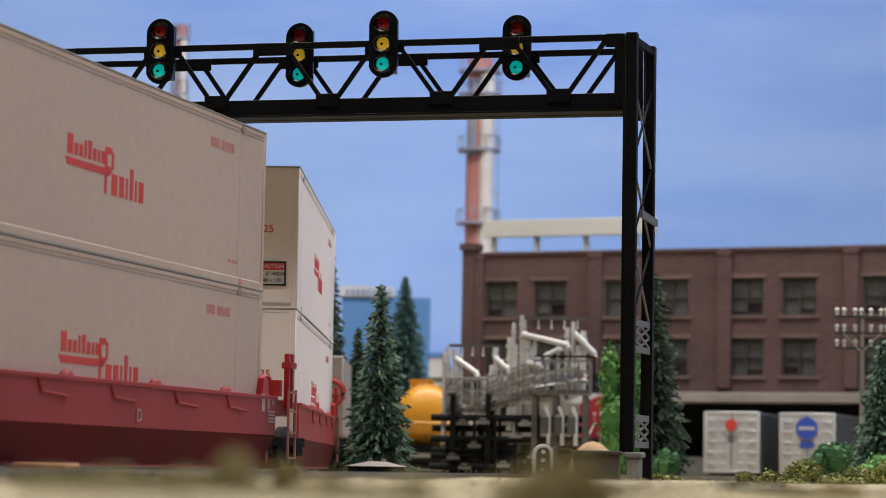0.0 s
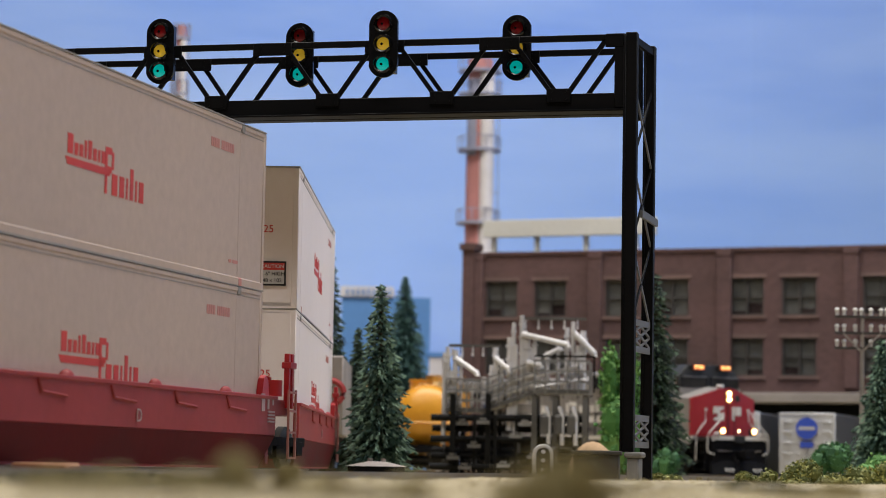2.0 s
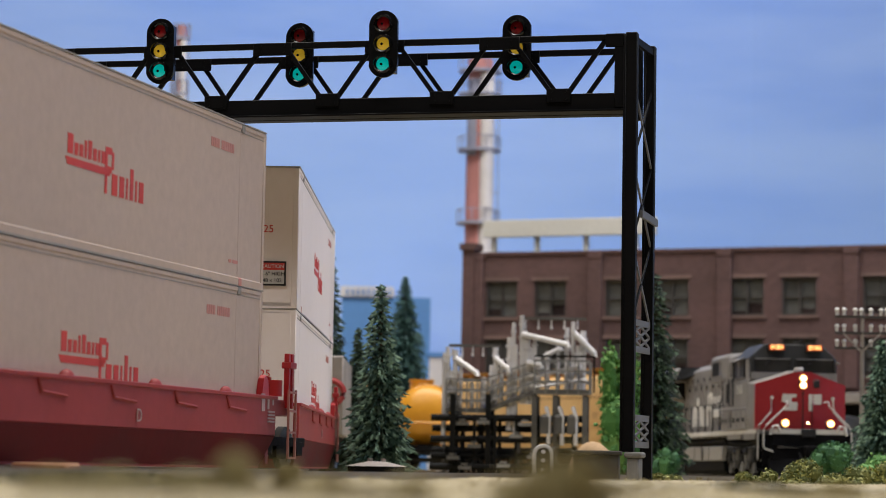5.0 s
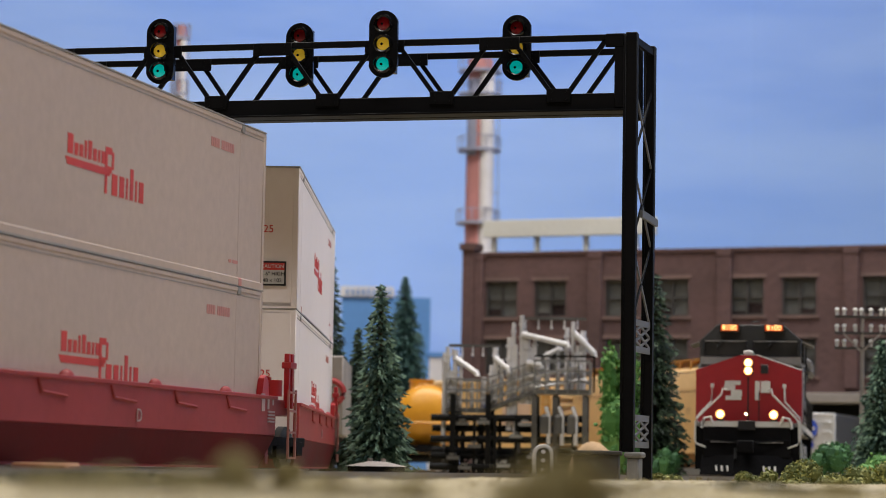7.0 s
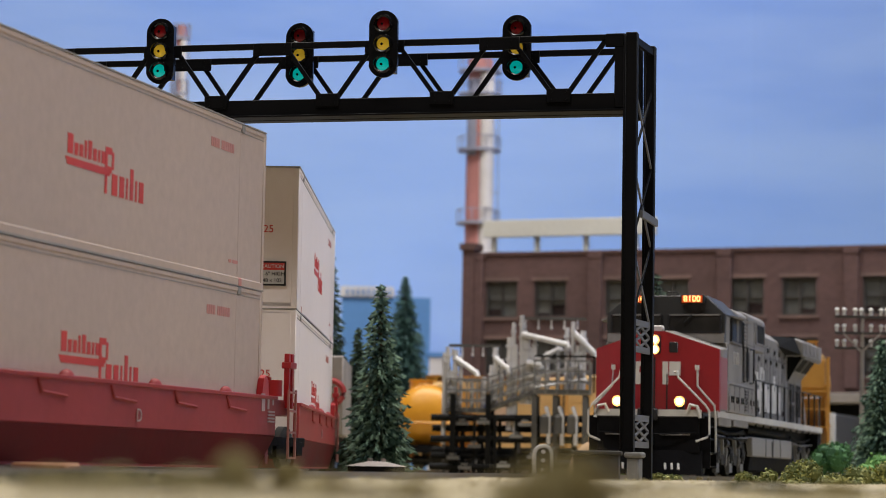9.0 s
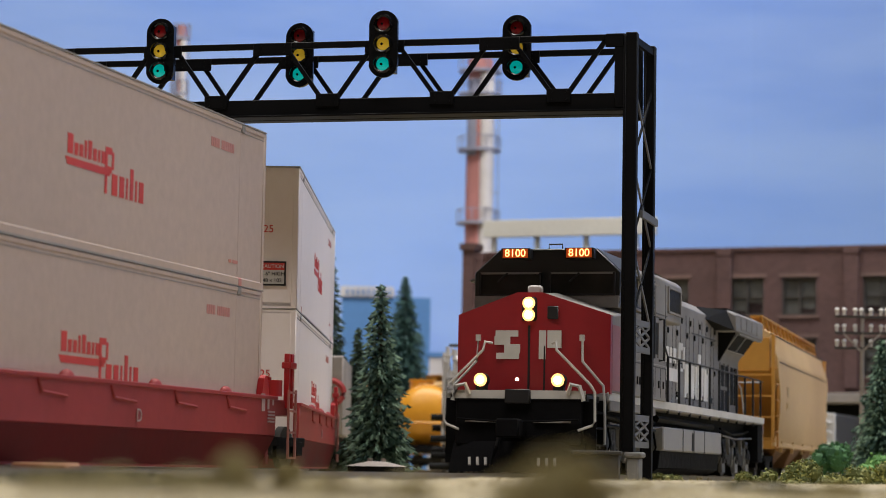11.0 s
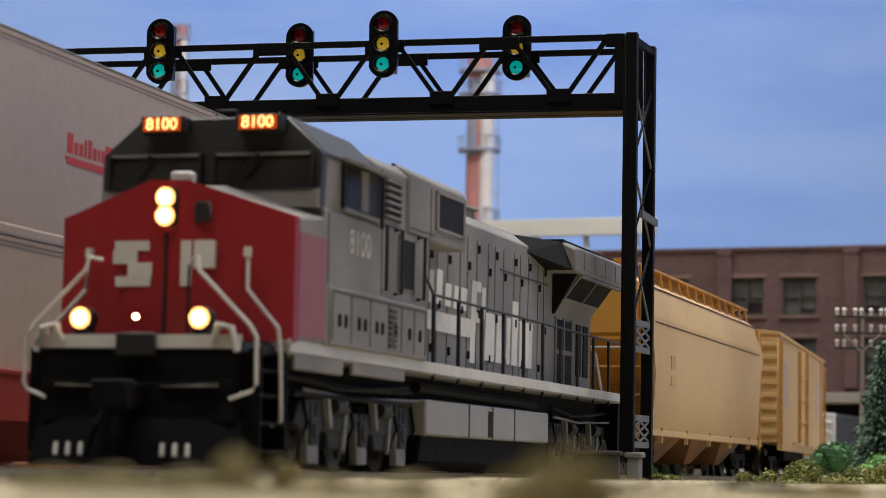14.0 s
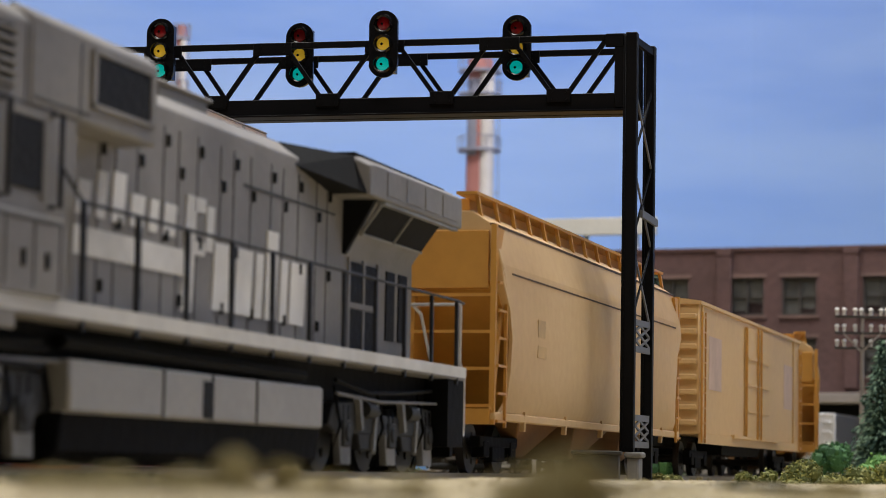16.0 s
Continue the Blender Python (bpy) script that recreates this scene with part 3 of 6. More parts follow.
def build_bridge():
    g = thing("signal_bridge", place(BRIDGE.x, BRIDGE.y, 0, YAW - 0.045), "black lattice steel signal bridge over two tracks", "signal bridge")
    # local x runs along the span to the left (negative), y away along the track
    L, D, LEAN = -13.4, 1.55, 0.055
    zb, zt = 7.33, 8.36
    for y in (0.0, D):
        k = y * LEAN - 0.10
        part("bottom_chord", Shape().box(L + k, k, y - 0.06, y + 0.06, zb - (0.34 if y == 0 else 0.18), zb).box(L + k, k, y - 0.16, y + 0.16, zb - (0.36 if y == 0 else 0.20), zb - (0.32 if y == 0 else 0.16)), BLACK, g, bevel=0.012)
        part("top_chord", Shape().box(L + k, k - 0.02, y - 0.05, y + 0.05, zt, zt + 0.12), BLACK, g, bevel=0.012)
        for i in range(6):
            xb, xt = k - 1.29 - 2.33 * i, k - 2.48 - 2.32 * i
            up, dn = (0.09, 0.0) if y == 0 else (-0.04, -0.10)
            part("diagonal", Shape().bar((xb + 0.07 + up, y, zb), (xb + 0.80 + up, y, zt), 0.07, 0.085), BLACK, g)
            part("diagonal", Shape().bar((xb - 0.14 + dn, y, zb), (xt + 0.28 + dn, y, zt), 0.07, 0.085), BLACK, g)
            for cx, hw, z0, z1 in ((xb, 0.24, zb - 0.17, zb + 0.10), (xt, 0.40, zt - 0.14, zt + 0.11)):
                plate = part("gusset", Shape().box(cx - hw, cx + hw, y - 0.10, y - 0.05, z0, z1), BLACK, g, bevel=0.01)
                for bx in (-0.6, 0.6):
                    for bz in (z0 + 0.07, z1 - 0.06):
                        part("rivet", Shape().disc((cx + bx * hw, y - 0.105, bz), 0.022, 0.02, n=6), BLACK, plate)
        part("end_post", Shape().box(k - 0.2, k, y - 0.1, y + 0.1, zb - 0.3, zt + 0.12), BLACK, g, bevel=0.012)
        part("end_gusset", Shape().box(k - 0.38, k - 0.02, y - 0.11, y - 0.05, zt - 0.14, zt + 0.12), BLACK, g, bevel=0.012)
    part("soffit_plate", Shape().box(L, -0.04, 0.15, D - 0.15, zb - 0.19, zb - 0.16), BLACK, g)
    for x0 in (0.02, L - 0.26):
        for y in (0.0, D):
            k = x0 + y * LEAN
            lo = 0.45 if y == 0 else -0.38
            w = 0.23 if y == 0 else 0.19
            k -= 0.11 if y == 0 else 0.05
            part("leg", Shape().box(k, k + w, y - 0.11, y + 0.11, lo, zt + 0.14).box(k - 0.03, k + 0.02, y - 0.14, y + 0.14, lo, zt + 0.1), BLACK, g, bevel=0.015)
        xa, xb = x0 + 0.03, x0 + 0.08 + D * LEAN
        for i in range(3):
            z = 2.95 + 1.55 * i
            part("lacing_bar", Shape().bar((xa, 0.1, z), (xb, D - 0.1, z + 1.5), 0.03, 0.055), BLACK, g)
            part("lacing_bar", Shape().bar((xb, D - 0.1, z), (xa, 0.1, z + 1.5), 0.03, 0.055), LATTICE, g)
        for z0 in (0.55, 2.38):
            pl = Shape()
            pl.bar((xa, 0.1, z0 + 0.05), (xb, D - 0.1, z0 + 0.05), 0.04, 0.12).bar((xa, 0.1, z0 + 0.56), (xb, D - 0.1, z0 + 0.56), 0.04, 0.12)
            for i in range(2):
                u0, u1 = z0 + 0.11 + 0.2 * i, z0 + 0.31 + 0.2 * i
                pl.bar((xa, 0.1, u0), ((xa + xb) / 2, D / 2, u1), 0.03, 0.045).bar(((xa + xb) / 2, D / 2, u1), (xb, D - 0.1, u0), 0.03, 0.045)
                pl.bar((xa, 0.1, u1), ((xa + xb) / 2, D / 2, u0), 0.03, 0.045).bar(((xa + xb) / 2, D / 2, u0), (xb, D - 0.1, u1), 0.03, 0.045)
            part("lattice_plate", pl, LATTICE, g, "grey pierced lattice plate")
        part("head_bracket", Shape().bar((xa, 0.0, zt + 0.02), (xb, D, zt + 0.02), 0.08, 0.14), BLACK, g)
    part("foot_peg", Shape().bar((-0.12, 0, 5.05), (0.06, 0, 5.03), 0.09, 0.06), BLACK, g)
    part("foot_peg", Shape().bar((0.2, 0.2, 5.02), (0.32, D - 0.2, 4.95), 0.06, 0.14), LATTICE, g)
    for x, y, z in ((-9.52, -0.24, 8.33), (-7.07, D - 0.26, 8.46), (-4.87, -0.24, 8.36), (-2.52, D - 0.26, 8.50)):
        signal_head(g, x, y, z)
    base = thing("concrete_pier", place(BRIDGE.x + 0.14, BRIDGE.y - 0.05, 0, YAW), "pale weathered concrete pier under the bridge leg", "pier")
    part("shaft", Shape().box(-0.11, 0.13, -0.18, 0.18, -0.35, 0.35), CONCRETE, base, bevel=0.03)
    part("cap", Shape().box(-0.16, 0.18, -0.22, 0.22, 0.34, 0.45), CONCRETE, base, bevel=0.03)


# ---- containers and well cars ----
def container(m, length, w, h, label, mark, CREAM=CREAM):
    """Ribbed white container; local origin at its near right-hand bottom edge, y along it."""
    c = thing("shipping_container", m, label, "container", "stacked containers")
    body = Shape().box(-w, 0, -length, 0, 0.04, h - 0.02)
    part("body", body, CREAM, c, bevel=0.03)
    part("top_rail", Shape().box(-w - 0.015, 0.015, -length, 0.0, h - 0.10, h), CREAM, c, bevel=0.02)
    part("bottom_rail", Shape().box(-w - 0.015, 0.02, -length, 0.0, 0.0, 0.16), CREAM, c, bevel=0.02)
    for y in (-1.22, -length + 1.22):
        part("stacking_post", Shape().box(-0.05, 0.004, y - 0.12, y + 0.12, 0.1, h - 0.05), CREAM, c, bevel=0.01)
        for z in (0.0, h - 0.16):
            part("corner_casting", Shape().box(-0.16, 0.025, y - 0.09, y + 0.09, z, z + 0.16), SEAM if z else PALE_RED, c, bevel=0.02)
    part("roof_edge", Shape().box(-w - 0.02, 0.02, -length - 0.005, 0.005, h, h + 0.025), SEAM, c, "dark roof edge seam")
    for y in (-0.06, -length + 0.06):
        part("corner_post", Shape().box(-0.12, 0.014, y - 0.07, y + 0.07, 0.02, h - 0.02), CREAM, c, bevel=0.02)
    part("side_joint", Shape().box(-0.02, 0.006, -length + 0.1, -0.1, h - 0.155, h - 0.14).box(-0.02, 0.024, -length + 2.2, -2.6, 0.0, 0.035), SEAM, c)
    for y, z in ((-1.62, 0.42),):
        part("data_marks", Shape().box(-0.01, 0.005, y - 0.15, y - 0.02, z - 0.03, z + 0.03).box(-0.01, 0.005, y + 0.04, y + 0.3, z - 0.03, z + 0.03), PALE_RED, c)
    # reporting marks in plain bars
    for y in [-2.75 + 0.105 * k for k in range(4)] + [-2.25 + 0.105 * k for k in range(6)]:
        part("data_bar", Shape().box(-0.01, 0.005, y, y + 0.08, h - 0.58, h - 0.42), PALE_RED, c)
    if mark:
        y0, z0 = mark
        emblem(c, 0.006, y0, z0 - 0.04, 0.76, RED_LOGO)
    return c


def emblem(parent, x, y0, z0, k, mat_, thick=0.012):
    """A railway's emblem as plain bars: a small row, a slash and a large row."""
    def bar(a, b, c, d):
        part("emblem_bar", Shape().box(x - thick, x, y0 + a * k, y0 + b * k, z0 + c * k, z0 + d * k), mat_, parent)
    y = 0.0
    for w, h in ((0.26, 0.40), (0.17, 0.25), (0.17, 0.25), (0.11, 0.35), (0.17, 0.38), (0.17, 0.25), (0.11, 0.25), (0.17, 0.25)):
        bar(y, y + w, 0.13, 0.13 + h)
        y += w + 0.07
    part("emblem_slash", Shape().loft([[(q, y0 - 0.1 * k, z0 + 0.06 * k), (q, y0 + (y + 0.2) * k, z0 + 0.06 * k), (q, y0 + (y + 0.2) * k, z0 - 0.09 * k), (q, y0 + 0.02 * k, z0 - 0.09 * k)] for q in (x - thick, x)]), mat_, parent)
    y -= 0.06
    bar(y, y + 0.12, -0.46, 0.50)
    bar(y + 0.12, y + 0.34, 0.36, 0.50)
    bar(y + 0.12, y + 0.34, -0.02, 0.11)
    bar(y + 0.34, y + 0.44, 0.06, 0.42)
    y += 0.36
    for w, h in ((0.28, 0.44), (0.24, 0.44), (0.09, 0.44), (0.17, 0.66), (0.09, 0.44), (0.24, 0.44)):
        bar(y, y + w, -0.46, h - 0.46)
        y += w + 0.11


def well_car(m, length, label):
    """Red well car; origin on the track at its far end, y along it towards the viewer negative."""
    c = thing("well_car", m, label, "freight car", "well cars")
    w = 1.46
    for sgn in (1, -1):
        up = Shape().loft([[(sgn * w, y, 1.31), (sgn * (w - 0.02), y, 0.62), (sgn * (w - 0.14), y, 0.62), (sgn * (w - 0.12), y, 1.31)] for y in (-length, 0)])
        part("side_sill", up, WELL_RED, c, bevel=0.015)
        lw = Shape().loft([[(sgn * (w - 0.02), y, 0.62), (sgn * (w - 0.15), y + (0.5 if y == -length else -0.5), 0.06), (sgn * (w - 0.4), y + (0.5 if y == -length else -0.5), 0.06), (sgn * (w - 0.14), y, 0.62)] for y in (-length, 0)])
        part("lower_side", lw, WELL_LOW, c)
        part("top_flange", Shape().box(sgn * w - 0.16, sgn * w + 0.03, -length, 0, 1.28, 1.35), WELL_RED, c, bevel=0.01)
        for y in (-1.6, -4.0, -6.6, -9.2):
            part("reinforcing_rib", Shape().tube([(sgn * (w + 0.005), y - 1.0, 1.27), (sgn * (w + 0.005), y - 0.85, 1.08), (sgn * (w + 0.005), y, 1.04)], 0.025, 5), WELL_RED, c)
        for y in (-2.4, -5.6, -9.0):
            part("guide_lug", Shape().dome((sgn * (w - 0.1), y, 1.33), 0.10, 0.2, 0.12, 10, 3), WELL_RED, c)
        part("corner_guide", Shape().prism_x([(-0.75, 1.3), (-0.35, 1.3), (-0.42, 1.62), (-0.55, 1.72), (-0.66, 1.66)], sgn * w - 0.14, sgn * w - 0.02), BRIGHT_RED, c)
    part("well_floor", Shape().box(-1.3, 1.3, -length + 0.5, -0.5, 0.02, 0.14), WELL_RED, c)
    part("end_platform", Shape().box(-1.35, 1.35, 0.0, 1.0, 1.0, 1.3).box(-0.5, 0.5, 0.9, 2.1, 0.8, 1.2), WELL_RED, c, bevel=0.02)
    part("end_bulkhead", Shape().box(-1.3, 1.3, -0.12, 0.02, 0.1, 1.3), WELL_RED, c)
    part("brake_cylinder", Shape().tube([(1.3, 0.35, 1.36), (1.3, 0.35, 1.66)], 0.13, 10).box(1.1, 1.2, 0.3, 0.4, 1.3, 1.72), BRIGHT_RED, c)
    post = Shape().box(1.32, 1.42, 0.75, 0.85, 1.15, 2.18).box(1.32, 1.42, 0.95, 1.05, 1.15, 2.18).box(1.28, 1.46, 0.72, 1.08, 1.9, 2.02)
    part("hand_brake_stand", post, BRIGHT_RED, c, bevel=0.01)
    lad = Shape().bar((1.44, 0.72, 0.2), (1.44, 0.72, 1.5), 0.04, 0.04).bar((1.44, 1.12, 0.2), (1.44, 1.12, 1.5), 0.04, 0.04)
    for z in (0.22, 0.7, 1.1, 1.45):
        lad.bar((1.44, 0.72, z), (1.44, 1.12, z), 0.05, 0.04)
    part("ladder", lad, PALE_RED, c, "red ladder with pale rungs")
    marks = Shape()
    for y, z, a, b in ((-0.72, 1.22, 0.08, 0.16), (-0.45, 1.22, 0.05, 0.12), (-0.2, 1.26, 0.04, 0.08)):
        marks.box(w - 0.02, w + 0.005, y - a, y + a, z - b, z + b)
    for k in range(4):
        marks.box(w - 0.02, w + 0.006, -0.45, -0.1, 0.86 + 0.06 * k, 0.89 + 0.06 * k)
    part("data_marks", marks, DIM_PRINT, c)
    words("letter_mark", "D", 0.30, DIM_PRINT, c, (w + 0.004, -6.45, 0.82), (90, 0, 90), "faded letter D")
    bogie(c, 1.45, 0.42, 1.0)
    return c


WHEELS = []


def bogie(parent, y, r, half, name="bogie", axles=(-0.86, 0.86), grey=None, spin=False):
    side = Shape()
    for sgn in (-1, 1):
        a = sgn * (half + 0.02)
        side.box(a - 0.09, a + 0.09, y + axles[0] - 0.35, y + axles[-1] + 0.35, r + 0.02, r + 0.2)
        side.box(a - 0.08, a + 0.08, y - 0.4, y + 0.4, r - 0.22, r + 0.1)
        for k in axles:
            side.box(a - 0.11, a + 0.11, y + k - 0.17, y + k + 0.17, r - 0.15, r + 0.12)
        for k in (-0.2, 0.0, 0.2):
            side.tube([(a, y + k, r - 0.15), (a, y + k, r + 0.16)], 0.07, 7)
    b = part(name, side, grey or UNDER, parent, bevel=0.015)
    for k in axles:
        ws = Shape()
        for sgn in (-1, 1):
            ws.tube([(sgn * 0.70, 0, 0), (sgn * 0.84, 0, 0)], r, 18)
            for j in range(5):
                q = 2 * math.pi * j / 5
                ws.tube([(sgn * 0.86, 0.55 * r * math.cos(q), 0.55 * r * math.sin(q)), (sgn * 0.845, 0.55 * r * math.cos(q), 0.55 * r * math.sin(q))], 0.12 * r, 6)
        ws.tube([(-0.7, 0, 0), (0.7, 0, 0)], 0.09, 8)
        w = part("wheelset", ws, WHEEL, b, at=(0, y + k, r))
        if spin:
            WHEELS.append((w, y + k, r))
    return b


# ---- rolling stock that moves ----
def build_locomotive():
    c = thing("diesel_locomotive", place(0, 0), "scarlet-nosed grey diesel freight locomotive with lit headlights", "locomotive")
    # x to the side, y back from the nose, z up from the rail
    # nose
    front = [(-1.55, 0.18), (-0.6, -0.18), (0.6, -0.18), (1.55, 0.18)]
    red = Shape()
    red.add([(x, y, 1.58) for x, y in front] + [(-1.55, 0.18, 3.13), (-0.25, -0.18, 3.55), (0.25, -0.18, 3.55), (1.55, 0.18, 3.13)]
            + [(x, y + 0.16, 1.58) for x, y in front] + [(-1.55, 0.34, 3.13), (-0.25, 0.0, 3.55), (0.25, 0.0, 3.55), (1.55, 0.34, 3.13)],
            [(0, 1, 5, 4), (1, 2, 6, 5), (2, 3, 7, 6), (8, 12, 13, 9), (9, 13, 14, 10), (10, 14, 15, 11), (0, 4, 12, 8), (3, 11, 15, 7), (4, 5, 13, 12), (5, 6, 14, 13), (6, 7, 15, 14), (0, 8, 9, 1), (1, 9, 10, 2), (2, 10, 11, 3)])
    nose = part("nose", red, LOCO_RED, c, "scarlet nose front")
    body = Shape().loft([[(-1.545, y, 1.6), (1.545, y, 1.6), (1.545, y, zs), (0.25, y, zc), (-0.25, y, zc), (-1.545, y, zs)] for y, zs, zc in ((0.335, 3.12, 3.54), (1.3, 3.22, 3.66))])
    part("nose_body", body, LOCO_GREY, c, "grey nose sides and top", bevel=0.03)
    part("side_patch", Shape().box(1.54, 1.551, 0.36, 1.35, 1.66, 2.95), LOCO_GLARE, c, "nose red continued on the side, with glare in its colour")
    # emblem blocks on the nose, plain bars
    for x0, x1, z0, z1 in ((-0.68, -0.22, 2.68, 2.80), (-0.70, -0.38, 2.52, 2.69), (-0.50, -0.18, 2.35, 2.53), (-0.66, -0.20, 2.24, 2.36),
                           (0.20, 0.34, 2.24, 2.80), (0.37, 0.64, 2.46, 2.80)):
        part("emblem_bar", Shape().box(x0, x1, -0.195, -0.12, z0, z1), WHITE_PRINT, nose)
    part("headlight_case", Shape().box(-0.15, 0.15, -0.24, 0.0, 2.98, 3.46), CAB_BLACK, nose, bevel=0.04)
    for z in (3.10, 3.33):
        part("halo_disc", Shape().disc((0, -0.255, z), 0.125, 0.03), LAMP_HALO, nose, "orange glowing disc for the lamp's halo")
        part("headlight", Shape().disc((0, -0.26, z), 0.078, 0.05), LAMP, nose, "lit warm white headlight")
    part("nose_hatch", Shape().box(0.36, 0.58, -0.20, -0.16, 3.02, 3.28), CAB_BLACK, nose, bevel=0.02)
    part("nose_door", Shape().box(-0.02, 0.02, -0.2, -0.17, 1.62, 2.9).box(0.30, 0.33, -0.2, -0.17, 1.62, 2.5), CAB_BLACK, nose)
    part("beacon", Shape().box(-0.16, 0.12, 0.25, 0.45, 3.55, 3.72), WHITE_PRINT, nose, "small white antenna box", bevel=0.03)
    # cab
    out = [(-1.5, 3.1), (1.5, 3.1), (1.5, 4.05), (0.98, 4.52), (-0.98, 4.52), (-1.5, 4.05)]
    part("cab", Shape().prism_y(out, 1.30, 3.75), LOCO_GREY, c, bevel=0.03)
    part("cab_front", Shape().loft([[(x, 1.13 + (z - 3.1) * 0.1, z) for x, z in [(-1.5, 3.35), (1.5, 3.35), (1.52, 4.06), (1.0, 4.54), (-1.0, 4.54), (-1.52, 4.06)]],
                                  [(x, 1.4, z) for x, z in [(-1.5, 3.35), (1.5, 3.35), (1.52, 4.06), (1.0, 4.54), (-1.0, 4.54), (-1.52, 4.06)]]]), CAB_FRONT, c, "dark grey cab front", bevel=0.02)
    part("cab_roof", Shape().prism_y([(-1.515, 4.03), (-1.0, 4.5), (1.0, 4.5), (1.515, 4.03), (1.52, 4.07), (1.0, 4.55), (-1.0, 4.55), (-1.52, 4.07)], 1.38, 3.8), CAB_FRONT, c, "dark grey cab roof")
    part("cab_side", Shape().box(-1.55, 1.55, 1.28, 3.75, 1.6, 3.35), LOCO_GREY, c, bevel=0.02)
    for x0, x1 in ((-1.36, -0.14), (0.10, 1.38)):
        wsn = part("windshield", Shape().prism_x([(1.12, 3.62), (1.16, 4.04), (1.2, 4.04), (1.2, 3.62)], x0, x1), GLASS, c, "dark windshield pane")
        part("cowl", Shape().prism_x([(1.10, 3.34), (1.115, 3.58), (1.2, 3.58), (1.2, 3.34)], x0 - 0.12, x1 + 0.12), LOCO_GREY, wsn, "grey cowl below the windshield")
        part("gasket", Shape().box(x0 - 0.04, x0, 1.10, 1.2, 3.60, 4.05).box(x1, x1 + 0.04, 1.10, 1.2, 3.60, 4.05).box(x0 - 0.04, x1 + 0.04, 1.095, 1.2, 3.585, 3.62), CAB_BLACK, wsn, "black rubber gasket")
        part("gasket", Shape().box(x0 - 0.03, x1 + 0.03, 1.13, 1.155, 4.02, 4.06), RAIL_GREY, wsn)
        part("wiper", Shape().tube([((x0 + x1) / 2 - 0.05, 1.1, 4.04), ((x0 + x1) / 2 - 0.25, 1.07, 3.85)], 0.02, 5), CAB_BLACK, wsn)
    for x in (-0.62, 0.70):
        nb = part("number_board", Shape().box(x - 0.30, x + 0.30, 1.02, 1.3, 4.32, 4.54), CAB_BLACK, c, "lit orange number board", bevel=0.01)
        part("lit_panel", Shape().box(x - 0.26, x + 0.26, 1.005, 1.02, 4.34, 4.52), AMBER, nb)
        words("number", "8100", 0.22, AMBER_TEXT, nb, (x, 0.998, 4.43), (90, 0, 0))
    part("roof_handrail", Shape().tube([(0.0, 1.35, 4.52), (0.0, 1.35, 4.64), (0.28, 1.35, 4.64), (0.28, 1.35, 4.52)], 0.018, 5), CAB_BLACK, c)
    for sgn in (1, -1):
        wn = part("cab_window", Shape().box(sgn * 1.49, sgn * 1.56, 2.0, 3.62, 3.42, 4.02), CAB_BLACK, c, "side cab window")
        part("pane", Shape().box(sgn * 1.5, sgn * 1.567, 2.08, 2.62, 3.48, 3.98).box(sgn * 1.5, sgn * 1.567, 2.98, 3.4, 3.48, 3.98), GLASS, wn)
        part("frame", Shape().box(sgn * 1.5, sgn * 1.575, 2.64, 2.95, 3.46, 4.0).box(sgn * 1.5, sgn * 1.58, 2.0, 3.62, 3.38, 3.43), LOCO_GREY, wn)
        part("sun_visor", Shape().prism_y([(sgn * 1.5, 4.06), (sgn * 1.52, 4.1), (sgn * 1.85, 3.98), (sgn * 1.84, 3.94)], 2.0, 3.6), LOCO_GREY, c)
        part("mirror", Shape().box(sgn * 1.58, sgn * 1.62, 3.45, 3.5, 3.3, 4.0), CAB_BLACK, c)
        words("number", "8100", 0.46, WHITE_PRINT, c, (sgn * 1.556, 2.68, 3.0), (90, 0, 90 * sgn), "white running number")
        # equipment boxes below and behind the cab
        part("equipment_box", Shape().box(sgn * 1.0, sgn * 1.575, 1.48, 5.75, 1.61, 2.38), LOCO_GREY, c, bevel=0.02)
        for y in (1.55, 2.3, 3.1, 3.9, 4.5, 5.1, 5.66):
            part("door_seam", Shape().box(sgn * 1.57, sgn * 1.582, y, y + 0.028, 1.68, 2.32), LOCO_LINE, c)
        part("door_seam", Shape().box(sgn * 1.57, sgn * 1.582, 1.55, 5.7, 2.30, 2.325), LOCO_LINE, c)
        part("door_seam", Shape().box(sgn * 1.545, sgn * 1.557, 1.40, 1.425, 2.4, 3.3), LOCO_LINE, c)
        part("door_seam", Shape().box(sgn * 1.545, sgn * 1.557, 3.62, 3.65, 2.4, 3.3), LOCO_LINE, c)
        for y in (1.8, 2.05, 2.6, 2.85, 3.35, 3.6, 4.2, 4.85, 5.35):
            part("latch", Shape().box(sgn * 1.56, sgn * 1.60, y, y + 0.06, 1.87, 2.03), GRILLE, c)
        louv = Shape()
        for k in range(7):
            louv.box(sgn * 1.56, sgn * 1.60, 3.95, 4.25, 1.72 + 0.08 * k, 1.76 + 0.08 * k)
        part("louvres", louv, LOCO_LINE, c)
    # tall equipment cabinet behind the cab, flush with its roof
    part("cabinet", Shape().prism_y([(-1.42, 1.6), (1.42, 1.6), (1.42, 4.22), (1.27, 4.36), (-1.27, 4.36), (-1.42, 4.22)], 3.75, 6.3), LOCO_GREY, c, bevel=0.03)
    part("cabinet_top", Shape().prism_y([(-1.44, 3.42), (1.44, 3.42), (1.44, 4.28), (1.3, 4.40), (-1.3, 4.40), (-1.44, 4.28)], 5.2, 8.2), LOCO_GREY, c, bevel=0.03)
